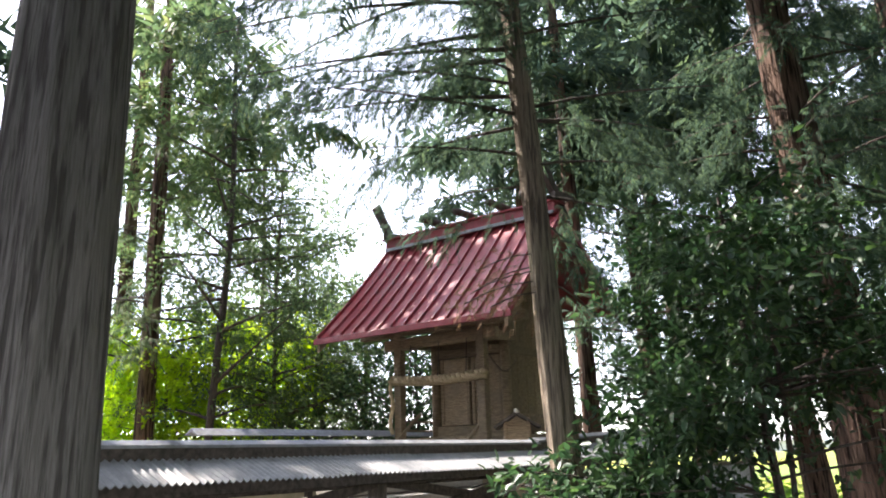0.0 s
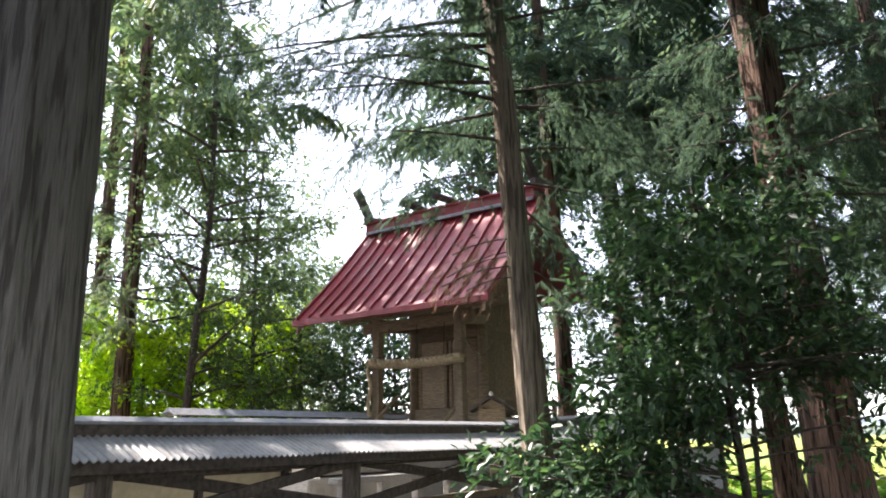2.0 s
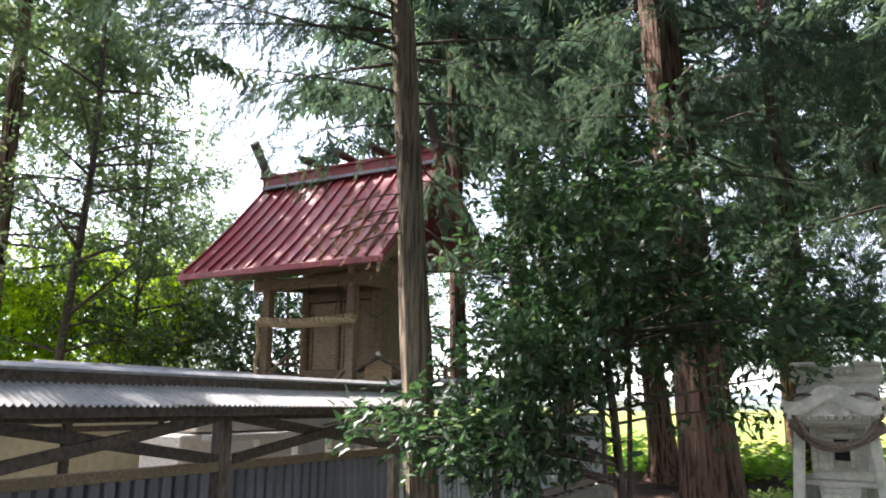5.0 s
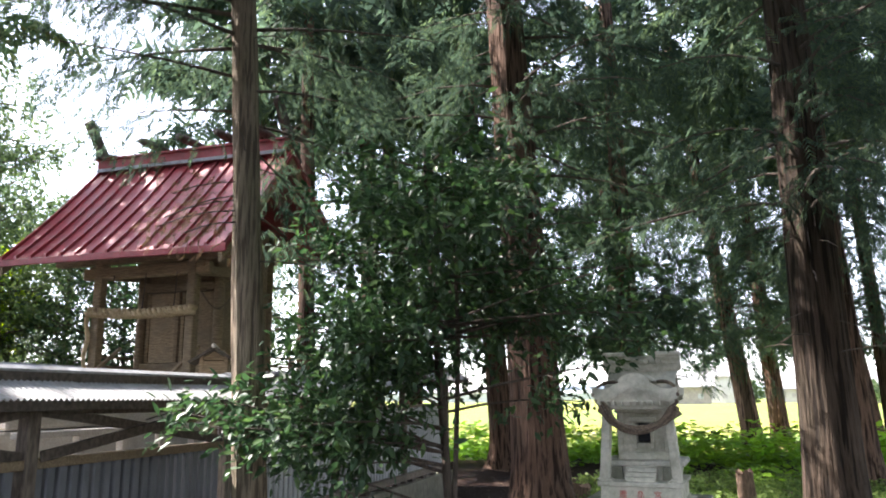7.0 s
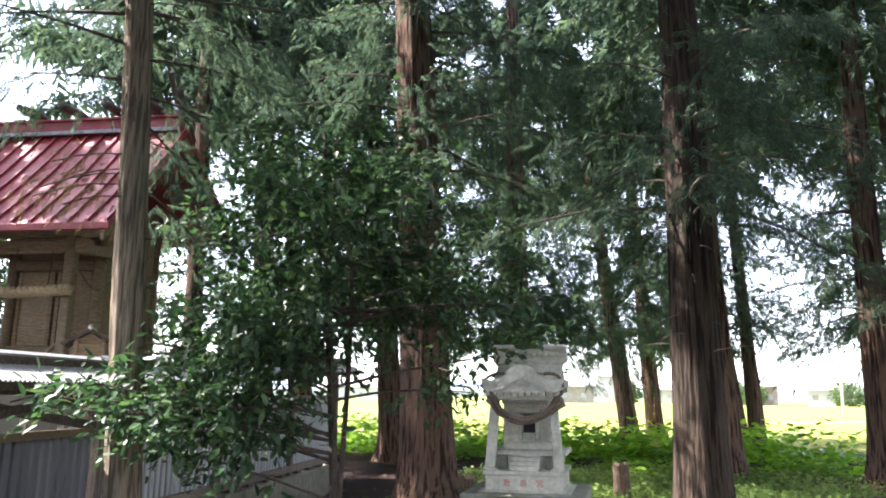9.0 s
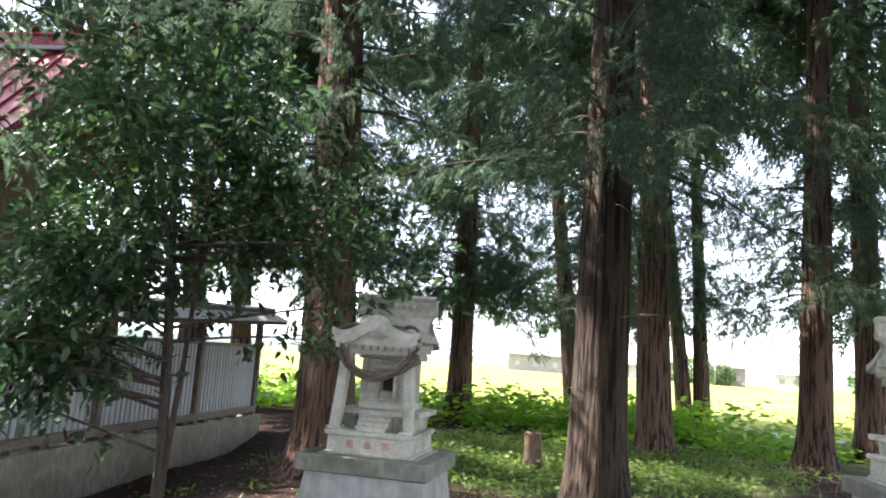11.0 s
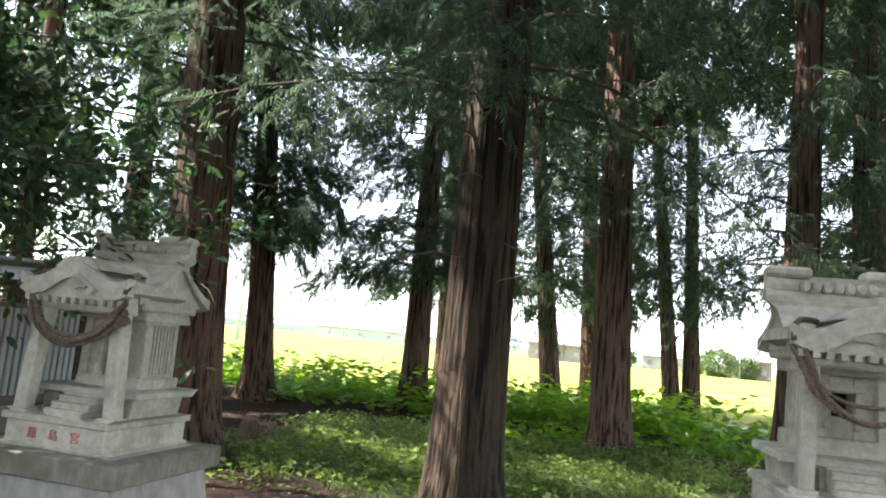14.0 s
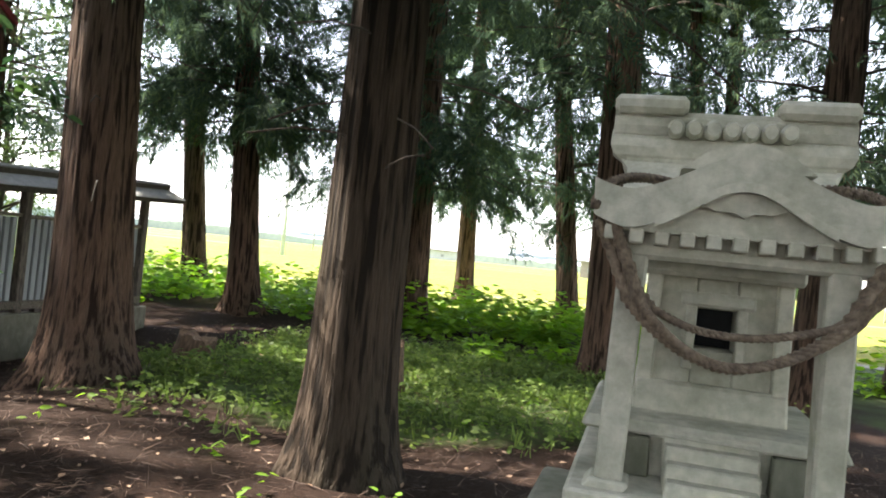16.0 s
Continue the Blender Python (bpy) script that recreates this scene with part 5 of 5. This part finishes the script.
broadleaf(84, -5.4, 19.0, 0.06, 5.5, (0.0, 0.0), 1.0, 2.4, 40, 34, 13, 0.126, LIME, BARK_DARK, "young tree with yellow-green leaves, sunlight put into their colour", spread=0.4, group=WOODS)
broadleaf(85, -1.2, 18.5, 0.06, 5.6, (0.0, 0.0), 0.8, 2.4, 46, 42, 7, 0.12, GLOSSY, BARK_DARK, "dark evergreen broadleaf tree behind the hall", spread=0.4, group=WOODS)
broadleaf(86, -2.8, 20.5, 0.07, 6.5, (0.0, 0.0), 1.2, 2.8, 46, 34, 13, 0.104, BROAD, BARK_DARK, "broadleaf tree with fine light green leaves", spread=0.45, group=WOODS)
broadleaf(87, -10.5, 20.0, 0.08, 5.5, (0.0, 0.0), 1.2, 3.0, 44, 34, 13, 0.126, LIME, BARK_DARK, "young tree with yellow-green leaves, sunlight put into their colour", spread=0.5, group=WOODS)
broadleaf(88, -6.8, 24.0, 0.09, 14.0, (0.0, 0.0), 1.0, 3.4, 50, 26, 11, 0.133, BROAD, BARK_DARK, "broadleaf tree with light green leaves", spread=0.5, group=WOODS)
broadleaf(89, 1.6, 22.5, 0.08, 7.5, (0.0, 0.0), 1.0, 3.2, 48, 25, 11, 0.126, BROAD, BARK_DARK, "broadleaf tree with light green leaves", spread=0.5, group=WOODS)
broadleaf(90, -6.3, 15.6, 0.05, 4.4, (0.0, 0.0), 1.0, 1.7, 34, 30, 13, 0.11, LIME, BARK_DARK, "young tree with yellow-green leaves, sunlight put into their colour", spread=0.4, group=WOODS)
broadleaf(91, -3.6, 18.6, 0.06, 5.2, (0.0, 0.0), 0.9, 2.2, 44, 32, 12, 0.10, BROAD, BARK_DARK, "broadleaf tree with dark fine foliage", spread=0.45, group=WOODS)
broadleaf(92, -6.2, 26.5, 0.08, 9.5, (0.0, 0.0), 1.0, 3.0, 46, 32, 12, 0.12, BROAD, BARK_DARK, "broadleaf tree with light green leaves", spread=0.5, group=WOODS)


# ---- undergrowth, stumps, stones and litter ----
def grove_edge(x, y):
    return 0.55 * x + 0.835 * y


def scatter(rng, n, x0, x1, y0, y1, keep):
    x, y = rng.uniform(x0, x1, n), rng.uniform(y0, y1, n)
    k = keep(x, y) > rng.uniform(0, 1, n)
    return x[k], y[k]


TREES_AT = [(4.74, 8.93, 0.6), (6.38, 5.85, 0.45), (10.0, 14.9, 0.5), (6.85, 15.1, 0.5), (14.4, 16.3, 0.45), (11.05, 9.86, 0.45), (17.3, 14.85, 0.5), (12.9, 8.15, 0.45), (3.80, 5.12, 0.62), (6.36, 2.70, 0.62)]


def clear(x, y):
    k = np.ones_like(x)
    for a, b, r in TREES_AT:
        k *= np.hypot(x - a, y - b) > r
    return k


def plants(name, seed, x, y, height, per, size, template, material, label, flat=0.5):
    rng = np.random.default_rng(seed)
    n = len(x)
    hz = height * rng.uniform(0.3, 1.0, n)
    O = np.stack([np.repeat(x, per), np.repeat(y, per), np.repeat(ground_z(x, y), per) + np.repeat(hz, per) * rng.uniform(0.15, 1.0, n * per)], 1)
    O[:, :2] += rng.normal(0, size * 0.7, (n * per, 2))
    A = rng.normal(0, 1, (n * per, 3))
    A[:, 2] = rng.uniform(-0.35, 0.25, n * per)
    U = rng.normal(0, flat, (n * per, 3))
    U[:, 2] += 1
    me = leaf_object_mesh(name, template[0], template[1], O, A, U, rng.uniform(0.6, 1.3, n * per) * size, material)
    return tagged(new(name, me), label, "plants", kind="stuff")


rng = np.random.default_rng(5)
wav = lambda x, y: 0.5 + 0.5 * np.sin(1.3 * x + 0.7 * y) * np.sin(0.9 * y - 0.8 * x + 1)
# leafy vines along the grove's edge
x, y = scatter(rng, 15000, 2.5, 22, 9, 24, lambda x, y: clear(x, y) * smooth01((grove_edge(x, y) - 16.6 + 1.2 * wav(x, y)) / 1.2) * (1 - smooth01((grove_edge(x, y) - 20.0) / 1.2)) * (0.35 + 0.65 * wav(x * 1.7, y * 1.7)) * (1 - 0.9 * smooth01((x - 14.5) / 2)))
vines = plants("vine_thicket", 61, x, y, 0.95, 4, 0.165, LOBED, VINE, "bright green broad-leaved vines along the grove's edge", 0.2)
x, y = scatter(rng, 1100, 9.5, 16, 9, 14.5, lambda x, y: clear(x, y) * smooth01((wav(x * 1.5, y * 1.5) - 0.45) * 4))
plants("vine_patch", 62, x, y, 0.35, 4, 0.14, LOBED, VINE, "low bright broad-leaved vines between the cedars", 0.32)
# weeds and grass on the forest floor
mead = lambda x, y: clear(x, y) * (1 - smooth01((np.hypot((x - 8.6) / 4.2, (y - 9.4) / 3.2) - 0.6) / 0.55)) * (0.25 + 0.75 * wav(x * 2.1, y * 2.3))
x, y = scatter(rng, 17000, 4, 14, 5, 14, mead)
plants("low_weeds", 63, x, y, 0.20, 4, 0.075, LEAF_FAR, WEED, "low green weeds on the forest floor", 0.7)
x, y = scatter(rng, 9000, 4, 16, 4, 15, mead)
n = len(x)
A = rng.normal(0, 0.5, (n * 3, 3))
A[:, 2] = rng.uniform(0.6, 1.4, n * 3)
O = np.stack([np.repeat(x, 3), np.repeat(y, 3), np.repeat(ground_z(x, y), 3)], 1) + rng.normal(0, 0.03, (n * 3, 3)) * (1, 1, 0)
me = leaf_object_mesh("grass", BLADE[0], BLADE[1], O, A, rng.normal(0, 1, (n * 3, 3)), rng.uniform(0.07, 0.2, n * 3), WEED)
tagged(new("grass", me), "thin tufts of grass between the trees", "grass", kind="stuff")
x, y = scatter(rng, 240, 2.5, 9, 4, 9, lambda x, y: clear(x, y) * smooth01((wav(x * 3, y * 3) - 0.55) * 4))
plants("seedlings", 64, x, y, 0.14, 6, 0.075, LEAF, VINE, "scattered small green seedlings on bare soil")
# needles, twigs and dry leaves
x, y = scatter(rng, 42000, 1.5, 12, 2.2, 15, lambda x, y: 0.2 + 0.8 * (1 - smooth01((np.hypot(x - 5.5, y - 6) - 4) / 5)))
n = len(x)
A = rng.normal(0, 1, (n, 3)) * (1, 1, 0.12)
me = leaf_object_mesh("twig_litter", [(0, -0.018, 0.0), (0, 0.018, 0.006), (0.5, 0.013, 0.03), (1, 0, 0.006), (0.5, -0.013, 0.015)], [(0, 1, 2), (0, 2, 4), (4, 2, 3)],
                      np.stack([x, y, ground_z(x, y) + 0.006], 1), A, np.tile([0.0, 0.0, 1.0], (n, 1)), rng.uniform(0.04, 0.20, n) * rng.uniform(0.4, 1.2, n), LITTER)
tagged(new("twig_litter", me), "brown fallen twigs and needles on the ground", "litter", kind="stuff")
x, y = scatter(rng, 2600, 1.5, 11, 2.2, 14, lambda x, y: 0.6 + 0 * x)
n = len(x)
me = leaf_object_mesh("dry_leaves", LEAF_FAR[0], LEAF_FAR[1], np.stack([x, y, ground_z(x, y) + 0.012], 1), rng.normal(0, 1, (n, 3)) * (1, 1, 0.15), rng.normal(0, 0.25, (n, 3)) + (0, 0, 1), rng.uniform(0.025, 0.07, n), DRY)
tagged(new("dry_leaves", me), "dry pale fallen leaves on the ground", "litter", kind="stuff")


def stump(x, y, r, h, seed, tilt=(0, 0), label="", ragged=0.06):
    rr = random.Random(seed)
    st = thing("tree_stump", pose(x, y, float(ground_z(np.array(x), np.array(y))) - 0.03, *tilt), label, "stump", "old stumps")
    segs, verts, faces = 28, [], []
    ph = rr.uniform(0, 6)
    levels = [0.0, 0.12, 0.3, 0.55, 0.8, 1.0]
    for lv in levels:
        for k in range(segs):
            a = 2 * math.pi * k / segs
            rad = r * (1 + 0.45 * math.exp(-lv * 5) + 0.07 * math.sin(5 * a + ph) + 0.04 * math.sin(11 * a + 2 * ph))
            z = h * lv + (ragged * math.sin(3 * a + ph) * 0.5 + 0.4 * ragged * math.sin(8 * a)) * lv
            verts.append((rad * math.cos(a), rad * math.sin(a), z))
    for i in range(len(levels) - 1):
        for k in range(segs):
            j = (k + 1) % segs
            faces.append((i * segs + k, i * segs + j, (i + 1) * segs + j, (i + 1) * segs + k))
    part("bark", mesh_of("bark", verts, faces, CUT, True), CUT, st)
    top = [(x0 * 0.97, y0 * 0.97, z0 - 0.008) for x0, y0, z0 in verts[-segs:]]
    part("cut_face", mesh_of("cut_face", top + [(0, 0, h * 0.96)], [(k, (k + 1) % segs, segs) for k in range(segs)], CUT), CUT, st, "pale cut top")


stump(5.70, 9.95, 0.20, 0.33, 3, (6, 10, 0), "low sawn tree stump of bare brown wood", 0.05)
stump(7.59, 8.54, 0.11, 0.52, 4, (0, -3, 0), "upright weathered stump like a short post", 0.05)


def boulder(x, y, s, seed, label):
    bm = bmesh.new()
    bmesh.ops.create_icosphere(bm, subdivisions=3, radius=1)
    for v in bm.verts:
        n = 0.75 + 0.45 * noise.noise(v.co * 1.1 + Vector((seed, 0, 0))) + 0.10 * noise.noise(v.co * 3.3 + Vector((seed, 3, 0)))
        v.co = Vector((v.co.x * s[0], v.co.y * s[1], v.co.z * s[2])) * n
    ob = part("boulder", bm, FOOTING)
    ob.matrix_world = pose(x, y, float(ground_z(np.array(x), np.array(y))) + s[2] * 0.25, 0, 0, seed * 40)
    tagged(ob, label, "stone", "loose stones")


boulder(3.05, 5.95, (0.26, 0.20, 0.28), 1, "pointed mossy grey stone on the bare soil")
boulder(2.35, 5.8, (0.26, 0.2, 0.12), 2, "low flat grey stone on the bare soil")

# ---- the far country ----
def house(x, y, w, d, h, roof_h, turn, wall, label):
    m = pose(x, y, 0, 0, 0, turn)
    ho = thing("house", m, label, "house", "houses beyond the fields")
    walls = part("wall", box((-w / 2, -d / 2, -0.2), (w / 2, d / 2, h), 0.0), wall, ho)
    rb = prism([(-d / 2 - 0.7, h - 0.1), (0, h + roof_h), (d / 2 + 0.7, h - 0.1), (d / 2 + 0.7, h - 0.35), (-d / 2 - 0.7, h - 0.35)], -w / 2 - 0.8, w / 2 + 0.8)
    for v in rb.verts:
        v.co = Vector((v.co.y, v.co.x, v.co.z))
    bmesh.ops.recalc_face_normals(rb, faces=rb.faces)
    part("roof", rb, TILE, ho)
    for i in range(3):
        a = -w / 2 + w * (i + 0.5) / 3
        part("window", box((a - 0.5, -d / 2 - 0.04, 1.0), (a + 0.5, -d / 2 + 0.02, 1.9), 0), TILE, walls)
    return ho


def far_at(az, dist):
    return 2.0 + math.sin(radians(az)) * dist, 0.5 + math.cos(radians(az)) * dist


for az, dist, w, d, h, rh, wall, label in ((35.3, 150, 11, 7, 3.4, 2.0, BROWN, "long low brown house with grey roof beyond the fields"), (38.4, 165, 8, 7, 5.6, 1.8, WALL, "white two-storey house with grey roof beyond the fields"),
                                         (48.7, 150, 8, 7, 3.6, 2.2, BROWN, "low brown house with grey roof beyond the fields"), (53.5, 150, 7, 6, 3.0, 1.4, WALL, "pale low house with grey roof beyond the fields"),
                                         (43.0, 175, 9, 6, 3.0, 1.4, WALL, "pale low house with grey roof beyond the fields"), (36, 180, 14, 7, 3.2, 1.5, WALL, "pale low house with grey roof beyond the fields"),
                                         (20, 260, 30, 9, 3.4, 1.2, WALL, "long pale shed beyond the fields"), (60, 150, 9, 7, 5.0, 1.6, WALL, "white two-storey house with grey roof beyond the fields")):
    px_, py_ = far_at(az, dist)
    house(px_, py_, w, d, h, rh, -az, wall, label)


def pole(az, dist, h, r):
    px_, py_ = far_at(az, dist)
    p = thing("utility_pole", pose(px_, py_, 0), "grey concrete utility pole standing in the fields", "pole", "utility poles")
    part("shaft", mesh_of("shaft", *tube([(0, 0, -0.2), (0, 0, h / 2), (0, 0, h)], [r, r * 0.85, r * 0.7], 10), POLE, True), POLE, p)
    part("cross_arm", box((-0.7, -0.05, h - 0.6), (0.7, 0.05, h - 0.5), 0), POLE, p)


for az, dist, h, r in ((12.0, 67, 9, 0.19), (13.0, 130, 10, 0.15), (54.0, 60, 6.0, 0.10), (19, 170, 11, 0.16), (24, 190, 11, 0.16), (48.2, 140, 7, 0.12)):
    pole(az, dist, h, r)


def bush(az, dist, s, seed):
    px_, py_ = far_at(az, dist)
    r2 = np.random.default_rng(seed)
    n = 700
    d = r2.normal(0, 1, (n, 3))
    d /= np.linalg.norm(d, axis=1, keepdims=True)
    O = d * r2.uniform(0.5, 1, (n, 1)) * (s, s, s * 0.8) + (0, 0, s * 0.75)
    b = thing("round_tree", pose(px_, py_, 0), "small round green tree beyond the fields", "tree", "far trees")
    part("trunk", mesh_of("trunk", *tube([(0, 0, -0.1), (0, 0, s)], [s * 0.08, s * 0.05], 8), BARK_DARK), BARK_DARK, b)
    part("crown", leaf_object_mesh("crown", LEAF_FAR[0], LEAF_FAR[1], O, d + r2.normal(0, 0.6, (n, 3)), r2.normal(0, 1, (n, 3)), np.full(n, s * 0.28), BROAD), BROAD, b)


for i, (az, dist, s) in enumerate(((46.8, 140, 3.0), (48.6, 145, 2.4), (54.6, 145, 2.6), (58, 140, 3.2), (45.5, 160, 2.5), (40, 170, 3.0))):
    bush(az, dist, s, 200 + i)


def tree_line(name, dist, a0, a1, h0, h1, mat, label, seed):
    """An uneven far line of trees or hills, with depth."""
    r2 = random.Random(seed)
    verts, faces, n = [], [], 260
    for i in range(n + 1):
        a = a0 + (a1 - a0) * i / n
        hh = h0 + (h1 - h0) * (0.5 + 0.5 * noise.noise(Vector((a * 0.12 + seed, 0, 0)))) + (h1 - h0) * 0.22 * noise.noise(Vector((a * 1.3, seed, 0)))
        for dd, z in ((0, -0.3), (0, hh * 0.7), (dist * 0.02, hh), (dist * 0.06, -0.3)):
            px_, py_ = far_at(a, dist + dd)
            verts.append((px_, py_, z))
    for i in range(n):
        for k in range(3):
            a = i * 4 + k
            faces.append((a, a + 4, a + 5, a + 1))
    return tagged(new(name, mesh_of(name, verts, faces, mat)), label, "far trees", kind="structure")


# Both far lines carry their haze as surface colour.
tree_line("backdrop_trees", 420, -8, 85, 2.5, 9.0, HAZY, "line of far woods in a green paled for haze", 3)
tree_line("backdrop_hills", 1500, -10, 80, 8, 42, HILL, "hills on the horizon coloured pale blue for haze", 8)
